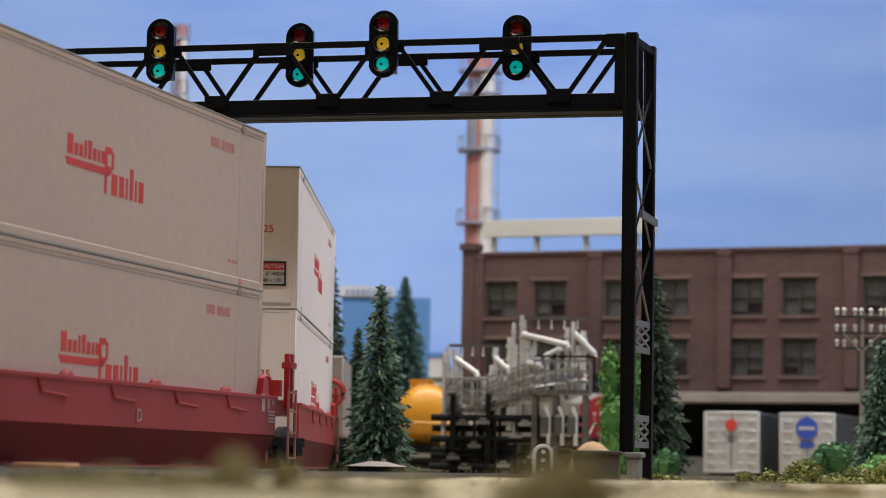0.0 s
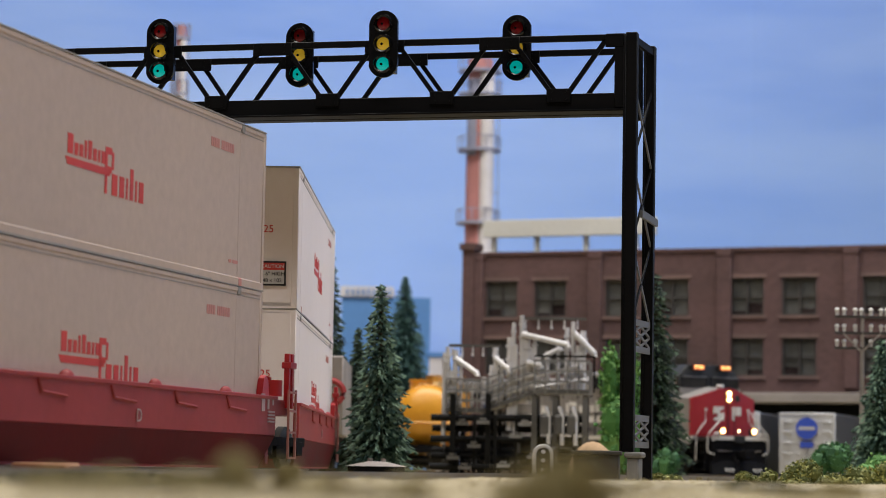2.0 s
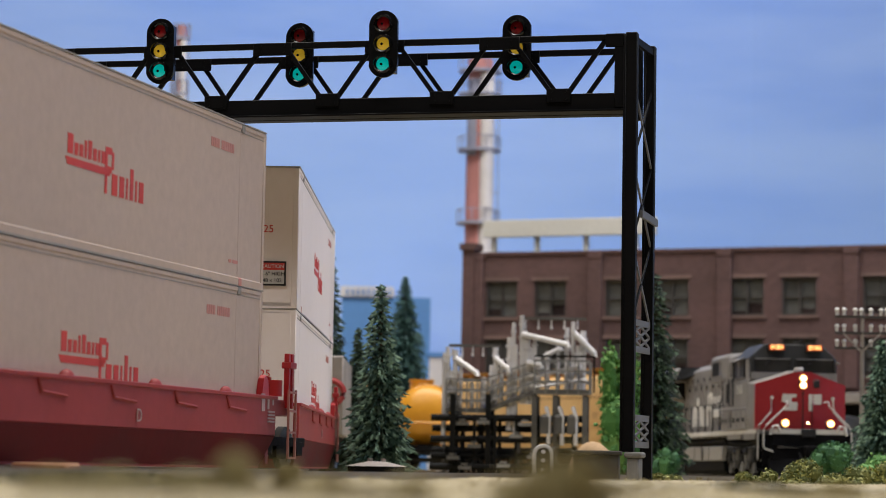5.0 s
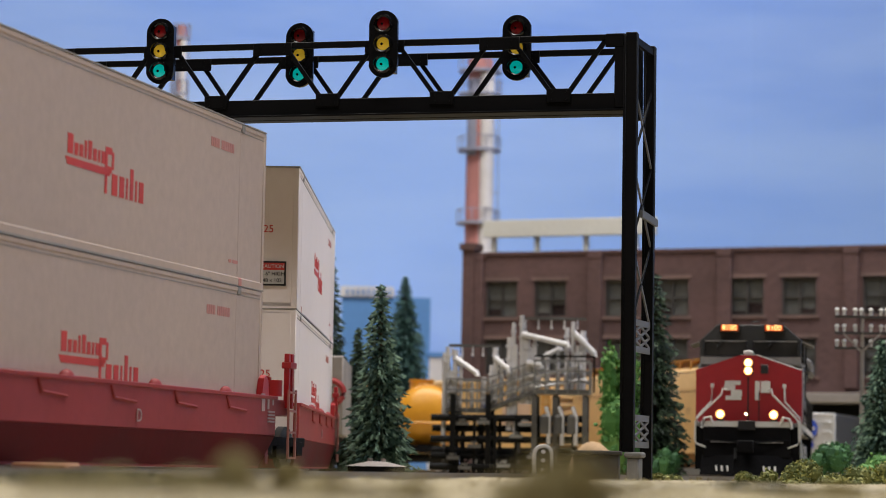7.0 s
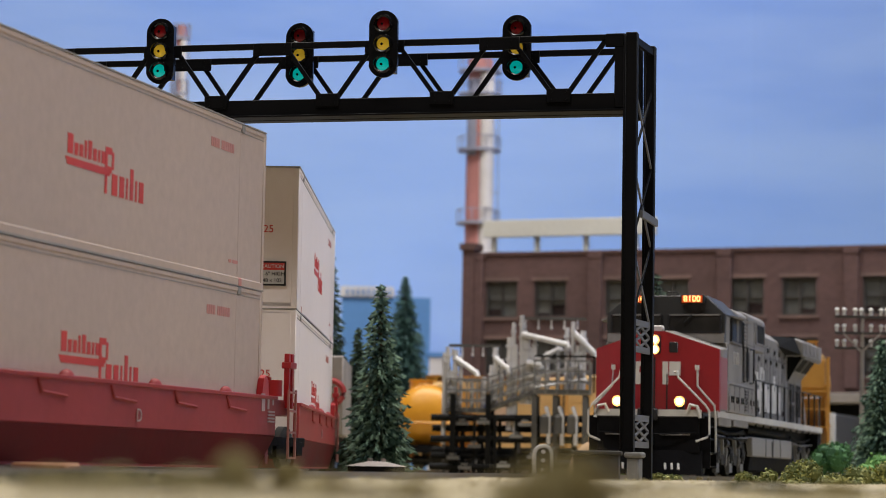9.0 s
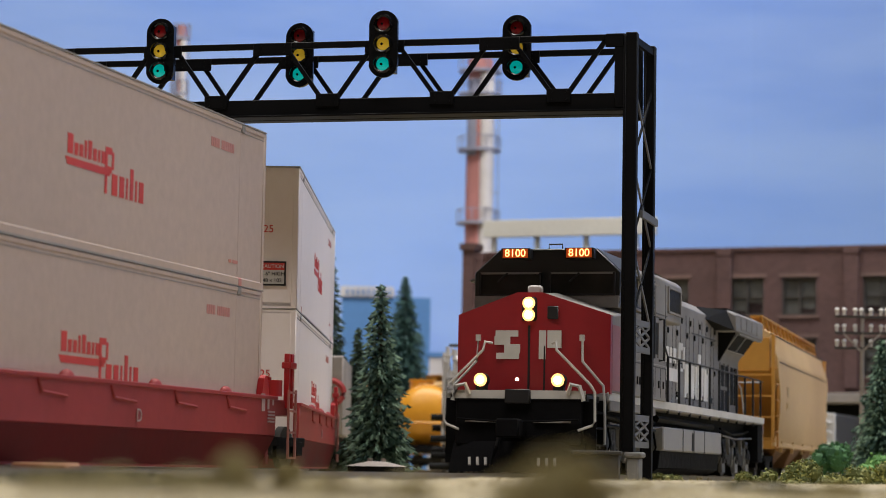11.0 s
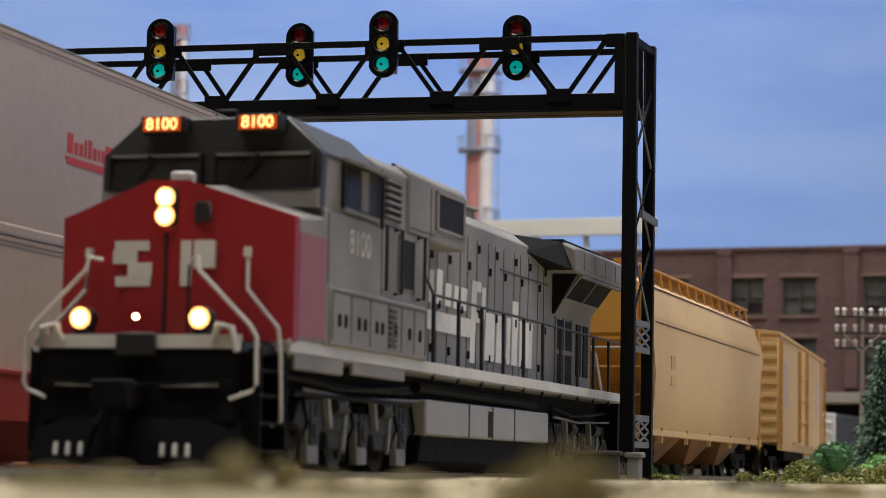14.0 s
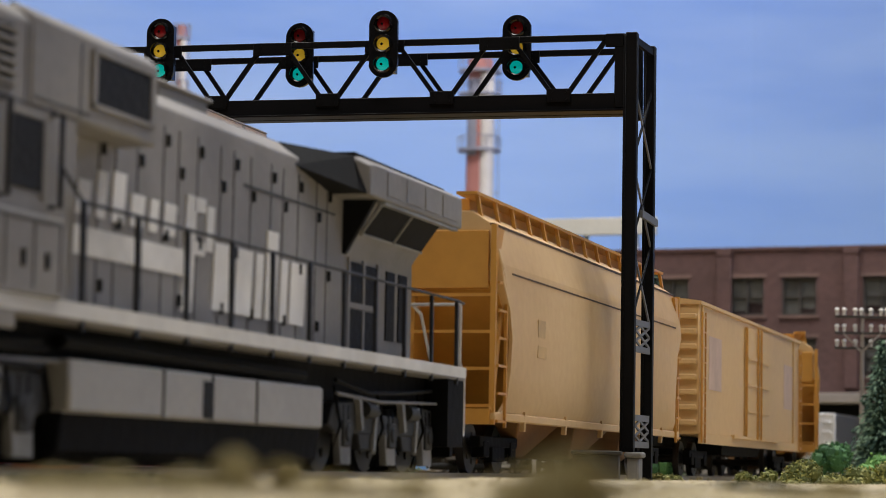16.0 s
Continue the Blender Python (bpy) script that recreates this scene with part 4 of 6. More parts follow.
    for sgn in (1, -1):
        part("intake_grille", Shape().box(sgn * 1.43, sgn * 1.46, 6.62, 7.95, 3.66, 4.14), GRILLE, c)
        part("grille_frame", Shape().box(sgn * 1.43, sgn * 1.475, 6.52, 8.05, 3.60, 3.65).box(sgn * 1.43, sgn * 1.475, 7.96, 8.05, 3.6, 4.18).box(sgn * 1.43, sgn * 1.475, 6.52, 6.61, 3.6, 4.18).box(sgn * 1.43, sgn * 1.475, 6.52, 8.05, 4.15, 4.19), LOCO_GREY, c)
        part("intake_grille", Shape().box(sgn * 1.41, sgn * 1.44, 4.85, 5.5, 2.62, 3.3), GRILLE, c)
        part("grille_frame", Shape().box(sgn * 1.41, sgn * 1.45, 4.78, 4.84, 2.55, 3.36).box(sgn * 1.41, sgn * 1.45, 5.51, 5.57, 2.55, 3.36).box(sgn * 1.41, sgn * 1.45, 4.78, 5.57, 3.31, 3.37), LOCO_GREY, c)
        part("cabinet_louvre", Shape().box(sgn * 1.41, sgn * 1.43, 4.1, 4.85, 3.52, 4.12), GRILLE, c)
        for k in range(6):
            part("slat", Shape().box(sgn * 1.42, sgn * 1.48, 4.1, 4.85, 3.54 + 0.1 * k, 3.575 + 0.1 * k), LOCO_GREY, c)
        for y in (3.92, 4.62, 5.72):
            part("grab_iron", Shape().tube([(sgn * 1.42, y, 2.5), (sgn * 1.53, y, 2.5), (sgn * 1.53, y, 3.40), (sgn * 1.42, y, 3.40)], 0.028, 5), CAB_BLACK, c)
        part("cabinet_seam", Shape().box(sgn * 1.415, sgn * 1.428, 3.98, 4.0, 2.4, 4.18).box(sgn * 1.415, sgn * 1.428, 5.12, 5.14, 3.45, 4.2).box(sgn * 1.415, sgn * 1.428, 3.8, 6.28, 3.42, 3.44).box(sgn * 1.435, sgn * 1.448, 5.25, 6.5, 3.5, 3.52).box(sgn * 1.435, sgn * 1.448, 6.28, 6.3, 3.45, 4.2), LOCO_LINE, c)
        part("lifting_eye", Shape().tube([(sgn * 1.1, 7.9, 4.36), (sgn * 1.2, 7.9, 4.42), (sgn * 1.1, 7.9, 4.45)], 0.025, 5), CAB_BLACK, c)
        part("lifting_eye", Shape().tube([(sgn * 1.1, 5.4, 4.36), (sgn * 1.2, 5.4, 4.42), (sgn * 1.1, 5.4, 4.45)], 0.025, 5), CAB_BLACK, c)
    # long hood with its engine-room doors
    hood = part("hood", Shape().prism_y([(-1.0, 1.6), (1.0, 1.6), (1.0, 4.05), (0.76, 4.25), (-0.76, 4.25), (-1.0, 4.05)], 6.2, 15.8), LOCO_GREY, c, "grey engine hood with door seams", bevel=0.02)
    for sgn in (1, -1):
        seams = Shape()
        y, k = 7.7, 0
        while y < 15.2:
            seams.box(sgn * 0.995, sgn * 1.008, y, y + 0.016, 1.66, 3.84)
            for z in (1.85, 2.55, 3.3, 3.62):
                if (k + int(z * 4)) % 2:
                    part("latch", Shape().box(sgn * 0.99, sgn * 1.035, y + 0.07, y + 0.13, z, z + 0.13), GRILLE, hood)
            y += 0.43 + 0.14 * (k % 3)
            k += 1
        seams.box(sgn * 0.995, sgn * 1.013, 11.9, 15.3, 3.46, 3.49)
        part("door_seams", seams, LOCO_LINE, hood)
        part("name_stripe", Shape().box(sgn * 0.99, sgn * 1.018, 6.2, 10.15, 2.20, 2.50), NAME_PRINT, hood, "pale stripe")
        y = 6.05
        for w, h in ((0.42, 0.56), (0.34, 0.36), (0.32, 0.36), (0.22, 0.50), (0.32, 0.54), (0.34, 0.36), (0.22, 0.36), (0.34, 0.36)):
            part("name_bar", Shape().prism_x([(y, 2.62), (y + w, 2.62), (y + w + 0.05, 2.62 + h), (y + 0.05, 2.62 + h)], sgn * 0.99, sgn * 1.02), NAME_PRINT, hood)
            y += w + 0.17
        y = 10.0
        for w, z0, z1, lean in ((0.30, 1.80, 3.15, 0.1), (0.34, 2.98, 3.15, 0.0), (0.34, 2.48, 2.64, 0.0), (0.22, 2.55, 3.08, 0.04), (0.58, 1.88, 2.68, 0.06), (0.54, 1.88, 2.68, 0.06), (0.24, 1.88, 2.68, 0.06), (0.38, 1.88, 3.0, 0.06), (0.24, 1.88, 2.68, 0.06), (0.54, 1.88, 2.68, 0.06)):
            part("name_bar", Shape().prism_x([(y, z0), (y + w, z0), (y + w + lean, z1), (y + lean, z1)], sgn * 0.99, sgn * 1.02), NAME_PRINT, hood)
            y += 0.0 if (z0, z1) == (2.98, 3.15) else w + (0.02 if z1 > 3.05 or z0 > 2.4 else 0.13)
    part("exhaust_box", Shape().box(-0.5, 0.62, 10.1, 11.6, 4.2, 4.44).box(-0.55, 0.67, 10.05, 11.65, 4.44, 4.49), LOCO_GREY, c, bevel=0.02)
    part("exhaust_soot", Shape().box(-0.72, 0.72, 11.7, 15.2, 4.245, 4.27), CAB_BLACK, c, "soot-black roof panel")
    # radiator section with its wings
    part("radiator_hood", Shape().prism_y([(-1.0, 1.6), (1.0, 1.6), (1.0, 3.1), (1.42, 3.72), (-1.42, 3.72), (-1.0, 3.1)], 15.75, 18.9), LOCO_GREY, c, bevel=0.02)
    part("radiator_wing", Shape().loft([[(-1.55, y, 3.72), (1.55, y, 3.72), (1.55, y, zt), (1.3, y, zt + 0.12), (-1.3, y, zt + 0.12), (-1.55, y, zt)] for y, zt in ((15.15, 4.12), (15.4, 4.16), (19.65, 4.18))]), LOCO_GREY, c, bevel=0.02)
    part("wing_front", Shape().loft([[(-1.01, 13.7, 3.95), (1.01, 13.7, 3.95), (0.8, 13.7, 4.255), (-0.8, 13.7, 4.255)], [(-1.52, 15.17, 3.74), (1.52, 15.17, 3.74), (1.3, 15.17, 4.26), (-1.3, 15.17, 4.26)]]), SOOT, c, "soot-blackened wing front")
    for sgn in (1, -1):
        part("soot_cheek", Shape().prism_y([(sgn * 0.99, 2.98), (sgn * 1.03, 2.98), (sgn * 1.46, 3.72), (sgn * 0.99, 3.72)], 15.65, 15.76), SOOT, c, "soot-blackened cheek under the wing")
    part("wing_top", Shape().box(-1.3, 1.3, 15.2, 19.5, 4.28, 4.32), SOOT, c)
    for sgn in (1, -1):
        for k in range(2):
            y = 16.05 + 1.45 * k
            part("radiator_screen", Shape().loft([[(sgn * 1.16, v, 3.30), (sgn * 1.44, v, 3.68), (sgn * 1.36, v, 3.68), (sgn * 1.08, v, 3.30)] for v in (y, y + 1.33)]), SOOT, c, "black radiator screen")
            part("screen_frame", Shape().tube([(sgn * 1.155, y - 0.04, 3.29), (sgn * 1.45, y - 0.04, 3.69)], 0.022, 5).tube([(sgn * 1.15, y - 0.04, 3.285), (sgn * 1.15, y + 1.37, 3.285)], 0.022, 5), BOGIE_PALE, c)
        part("wing_gutter", Shape().box(sgn * 1.44, sgn * 1.53, 15.9, 19.5, 3.67, 3.71), BOGIE_PALE, c)
        for y, z in ((15.95, 2.35), (16.6, 2.35), (15.95, 1.7), (16.6, 1.7), (17.6, 1.9), (18.2, 1.9)):
            part("louvre_panel", Shape().box(sgn * 0.99, sgn * 1.02, y, y + (0.55 if y < 17 else 0.4), z, z + (0.55 if y < 17 else 1.0)), GRILLE, c)
        part("louvre_frame", Shape().box(sgn * 0.99, sgn * 1.03, 16.51, 16.59, 1.66, 2.95).box(sgn * 0.99, sgn * 1.03, 15.9, 17.2, 2.26, 2.34).box(sgn * 0.99, sgn * 1.03, 15.86, 15.94, 1.66, 2.95).box(sgn * 0.99, sgn * 1.03, 17.16, 17.24, 1.66, 2.95), LOCO_GREY, c)
        for k in range(4):
            part("wing_panel", Shape().box(sgn * 1.54, sgn * 1.562, 15.9 + 0.9 * k, 16.6 + 0.9 * k, 3.80, 4.12), LOCO_GREY, c)
    # frame, walkways and stripes
    part("walkway", Shape().box(-1.52, 1.52, 0.1, 20.1, 1.42, 1.6), LOCO_GREY, c, bevel=0.02)
    part("frame", Shape().box(-1.1, 1.1, 0.0, 20.1, 0.95, 1.45), UNDER, c)
    part("front_platform", Shape().box(-1.35, 1.35, -0.95, 0.2, 1.40, 1.52), CAB_BLACK, c)
    part("front_sill", Shape().box(-1.32, 1.32, -0.98, -0.93, 1.44, 1.60), WHITE_PRINT, c, "white front sill stripe")
    for sgn in (1, -1):
        part("sill_stripe", Shape().box(sgn * 1.5, sgn * 1.53, 0.15, 20.1, 1.46, 1.62), WHITE_PRINT, c, "white sill stripe")
        part("side_skirt", Shape().box(sgn * 1.46, sgn * 1.52, 0.35, 2.2, 1.25, 1.46).box(sgn * 1.46, sgn * 1.52, 2.6, 4.9, 1.28, 1.46), LOCO_GREY, c, bevel=0.02)
        # handrails
        rail = Shape().tube([(sgn * 1.5, 5.8, 2.9), (sgn * 1.5, 6.3, 2.62), (sgn * 1.5, 19.7, 2.62), (sgn * 1.5, 20.0, 2.6)], 0.022, 6)
        part("handrail", rail, CAB_BLACK, c)
        for k in range(11):
            y = 6.35 + 1.33 * k
            part("stanchion", Shape().bar((sgn * 1.5, y, 1.35), (sgn * 1.5, y - 0.03, 2.63), 0.05, 0.06), CAB_BLACK, c)
        part("rear_handrail", Shape().tube([(sgn * 1.45, 20.05, 0.5), (sgn * 1.45, 20.25, 0.6), (sgn * 1.45, 20.25, 1.5), (sgn * 1.42, 20.1, 1.7), (sgn * 1.42, 20.1, 2.6)], 0.028, 6), WHITE_PRINT, c)
        # fuel tank and air reservoirs
        part("air_box", Shape().box(sgn * 0.9, sgn * 1.42, 6.3, 13.8, 0.55, 1.08), BOX_SIDE, c, "grey side boxes above the tank", bevel=0.03)
        tl = Shape()
        for y in (8.6, 10.0, 11.4):
            tl.box(sgn * 1.41, sgn * 1.428, y, y + 0.05, 0.56, 1.07)
        tl.box(sgn * 1.41, sgn * 1.43, 9.75, 10.0, 0.58, 1.0)
        part("box_seams", tl, GRILLE, c)
        part("conduit", Shape().tube([(sgn * 1.2, 0.8, 1.2), (sgn * 1.25, 3.0, 1.12), (sgn * 1.2, 6.2, 1.16)], 0.05, 6).tube([(sgn * 1.3, 0.9, 0.98), (sgn * 1.3, 5.9, 0.98)], 0.035, 6).tube([(sgn * 1.2, 6.5, 1.26), (sgn * 1.2, 13.6, 1.22)], 0.08, 6), RACK_DARK, c)
    part("fuel_tank", Shape().prism_y([(-1.35, 0.56), (1.35, 0.56), (1.3, 0.16), (1.1, 0.03), (-1.1, 0.03), (-1.3, 0.16)], 6.3, 13.9), UNDER, c, bevel=0.02)
    # pilot, plough and steps
    part("pilot", Shape().box(-1.25, 1.25, -0.95, -0.75, 0.55, 1.44), UNDER, c, bevel=0.02)
    part("plough", Shape().loft([[(-1.3, -0.85, 0.62), (0, -1.15, 0.62), (1.3, -0.85, 0.62), (1.3, -0.7, 0.62), (0, -1.0, 0.62), (-1.3, -0.7, 0.62)], [(-1.35, -1.05, 0.03), (0, -1.45, 0.03), (1.35, -1.05, 0.03), (1.35, -0.9, 0.03), (0, -1.3, 0.03), (-1.35, -0.9, 0.03)]]), UNDER, c)
    part("coupler", Shape().box(-0.16, 0.16, -1.5, -0.7, 0.72, 1.0).box(-0.24, 0.22, -1.75, -1.45, 0.68, 1.04), UNDER, c, bevel=0.03)
    part("uncoupling_bar", Shape().tube([(-1.2, -1.0, 1.05), (-0.4, -1.15, 1.0), (0.4, -1.15, 1.0), (1.2, -1.0, 1.05)], 0.02, 5), UNDER, c)
    for x in (-0.68, 0.68):
        part("footboard_step", Shape().box(x - 0.36, x + 0.36, -1.02, -0.94, 0.98, 1.02), LOCO_GREY, c)
        for k in range(3):
            part("hose_end", Shape().tube([(x - 0.18 + 0.16 * k, -1.3, 0.30), (x - 0.16 + 0.16 * k, -1.36, 0.16)], 0.03, 6), WHITE_PRINT, c, "white hose coupling")
    part("brake_hose", Shape().tube([(-0.32, -1.05, 0.8), (-0.3, -1.4, 0.5), (-0.4, -1.45, 0.15)], 0.045, 6), UNDER, c)
    for sgn in (1, -1):
        dl = part("ditch_light", Shape().tube([(sgn * 0.77, -0.72, 1.80), (sgn * 0.77, -0.93, 1.80)], 0.14, 14).box(sgn * 0.77 - 0.1, sgn * 0.77 + 0.1, -0.9, -0.72, 1.5, 1.7), CAB_BLACK, c, "ditch light in a black case")
        part("halo_disc", Shape().disc((sgn * 0.77, -0.935, 1.80), 0.13, 0.02), LAMP_HALO, dl, "orange glowing disc for the lamp's halo")
        part("lens", Shape().disc((sgn * 0.77, -0.945, 1.80), 0.078, 0.04), DITCH, dl, "lit warm white lens")
        # tall white grab rails at the steps and nose
        part("step_rail", Shape().tube([(sgn * 0.60, -0.72, 2.52), (sgn * 0.71, -0.86, 2.54), (sgn * 0.73, -0.9, 2.38), (sgn * 1.40, -0.9, 1.72), (sgn * 1.49, -0.9, 1.58), (sgn * 1.50, -0.9, 1.02), (sgn * 1.45, -0.9, 0.94), (sgn * 1.18, -0.95, 0.84)], 0.027, 7), WHITE_PRINT, c, "white curved handrail")
        part("step_rail", Shape().tube([(sgn * 1.05, -0.1, 2.7), (sgn * 1.07, -0.15, 2.2), (sgn * 1.5, -0.2, 1.72), (sgn * 1.52, -0.15, 1.4), (sgn * 1.52, -0.1, 0.6), (sgn * 1.4, -0.1, 0.55)], 0.027, 7), WHITE_PRINT, c, "white curved handrail")
        part("step_rail_knob", Shape().disc((sgn * 1.05, -0.12, 2.66), 0.055, 0.12, "z", 8), WHITE_PRINT, c)
        part("platform_grab", Shape().tube([(sgn * 0.98, -0.98, 1.52), (sgn * 1.05, -1.02, 1.72), (sgn * 1.22, -1.02, 1.68), (sgn * 1.3, -1.02, 1.4)], 0.045, 6), WHITE_PRINT, c)
        well = Shape().box(sgn * 1.2, sgn * 1.5, -0.75, -0.70, 0.2, 1.45).box(sgn * 1.2, sgn * 1.5, 0.1, 0.16, 0.2, 1.45)
        part("step_well", well, UNDER, c)
        for z in (0.22, 0.55, 0.88, 1.18):
            part("step", Shape().box(sgn * 1.12, sgn * 1.5, -0.72, 0.1, z, z + 0.04), UNDER, c)
            part("step_edge", Shape().box(sgn * 1.12, sgn * 1.5, -0.74, -0.72, z + 0.005, z + 0.04), WHITE_PRINT, c, "white step edge")
        part("rear_step", Shape().box(sgn * 1.1, sgn * 1.48, 19.3, 20.15, 0.4, 1.42), UNDER, c)
    part("centre_light", Shape().disc((-0.02, -0.99, 1.81), 0.032, 0.05, n=10), DITCH, c, "small lit lamp")
    part("drop_step", Shape().box(-0.25, 0.25, -1.06, -0.96, 1.34, 1.62), CAB_BLACK, c, bevel=0.02)
    part("rear_pilot", Shape().box(-1.3, 1.3, 20.05, 20.2, 0.25, 1.42), UNDER, c)
    part("rear_coupler", Shape().box(-0.16, 0.16, 20.1, 20.9, 0.72, 1.0), UNDER, c)
    part("rear_end_rail", Shape().tube([(-1.42, 20.1, 2.6), (1.42, 20.1, 2.6)], 0.028, 6).tube([(1.0, 19.0, 2.5), (1.0, 19.4, 2.4), (1.0, 20.0, 1.65)], 0.025, 6), WHITE_PRINT, c)
    for y in (3.8, 17.2):
        big_bogie(c, y)
    return c


def big_bogie(parent, y):
    """Three-axle bogie: an arched side frame with flared pedestals, springs, brake gear and pipes."""
    side = Shape()
    ax = (-1.9, 0.1, 1.9)
    for sgn in (-1, 1):
        a = sgn * 1.12
        side.prism_x([(y - 2.6, 0.62), (y - 2.4, 0.92), (y - 1.3, 0.98), (y - 0.9, 0.80), (y + 1.0, 0.80), (y + 1.3, 0.98), (y + 2.4, 0.92), (y + 2.6, 0.62), (y + 2.3, 0.52), (y - 2.3, 0.52)], a - 0.1, a + 0.1)
        for k in (-0.95, 1.0):
            side.prism_x([(y + k - 0.42, 0.70), (y + k + 0.42, 0.70), (y + k + 0.25, 0.30), (y + k - 0.25, 0.30)], a - 0.08, a + 0.08)
    b = part("bogie", side, BOGIE_GREY, parent, "dirty grey three-axle bogie", bevel=0.02)
    for k in ax:
        part("traction_motor", Shape().box(-0.62, 0.62, y + k - 0.62, y + k + 0.62, 0.03, 0.9), UNDER, b, bevel=0.05)
    for sgn in (-1, 1):
        a = sgn * 1.16
        for k in ax:
            ped = Shape().prism_x([(y + k - 0.24, 0.62), (y + k + 0.30, 0.62), (y + k + 0.24, 0.40), (y + k + 0.26, 0.10), (y + k - 0.16, 0.10), (y + k - 0.22, 0.40)], a - 0.05, a + 0.06)
            part("pedestal", ped, BOGIE_PALE, b, "pale grey axle pedestal", bevel=0.012)
            part("axle_box", Shape().box(a - 0.05, a + 0.1, y + k - 0.17, y + k + 0.17, 0.34, 0.70).disc((a + sgn * 0.1, y + k, 0.53), 0.12, 0.06, "x", 10), BOGIE_GREY, b, bevel=0.02)
            for e in (-0.1, 0.1):
                part("coil_spring", Shape().tube([(a, y + k + e, 0.70), (a, y + k + e, 0.90)], 0.07, 8), UNDER, b)
        for k in (-1.0, 0.95):
            part("brake_cylinder", Shape().tube([(sgn * 1.26, y + k - 0.26, 0.86), (sgn * 1.26, y + k + 0.14, 0.84)], 0.11, 10).tube([(sgn * 1.26, y + k + 0.14, 0.84), (sgn * 1.26, y + k + 0.42, 0.82)], 0.035, 6), BOGIE_GREY, b)
            part("brake_hanger", Shape().bar((sgn * 1.24, y + k + 0.36, 0.95), (sgn * 1.22, y + k + 0.30, 0.30), 0.05, 0.1).bar((sgn * 1.22, y + k + 0.34, 0.32), (sgn * 1.1, y + k + 0.55, 0.40), 0.06, 0.14), BOGIE_PALE, b)
            part("damper", Shape().bar((sgn * 1.25, y + k - 0.5, 1.02), (sgn * 1.25, y + k - 0.36, 0.58), 0.09, 0.11), BOGIE_PALE, b)
        for k in (-2.35, -0.5, 1.45, 2.3):
            part("sand_pipe", Shape().tube([(sgn * 1.2, y + k, 1.15), (sgn * 1.28, y + k + 0.06, 0.62), (sgn * 1.05, y + k + 0.2, 0.08)], 0.024, 6), UNDER, b)
        part("brake_pipe", Shape().tube([(sgn * 1.29, y - 2.5, 1.04), (sgn * 1.29, y - 0.6, 0.98), (sgn * 1.29, y + 2.5, 1.05)], 0.024, 6), RAIL_GREY, b)
        part("cable_run", Shape().tube([(sgn * 1.2, y - 2.3, 1.22), (sgn * 1.32, y - 1.2, 1.08), (sgn * 1.32, y + 0.4, 1.14), (sgn * 1.2, y + 2.3, 1.24)], 0.03, 6), RACK_DARK, b)
    for k in ax:
        ws = Shape()
        for sgn in (-1, 1):
            ws.tube([(sgn * 0.70, 0, 0), (sgn * 0.84, 0, 0)], 0.53, 20)
            for j in range(5):
                q = 2 * math.pi * j / 5
                ws.tube([(sgn * 0.87, 0.3 * math.cos(q), 0.3 * math.sin(q)), (sgn * 0.835, 0.3 * math.cos(q), 0.3 * math.sin(q))], 0.07, 6)
        ws.tube([(-0.7, 0, 0), (0.7, 0, 0)], 0.1, 8)
        w = part("wheelset", ws, WHEEL, b, at=(0, y + k, 0.53))
        WHEELS.append((w, y + k, 0.53))


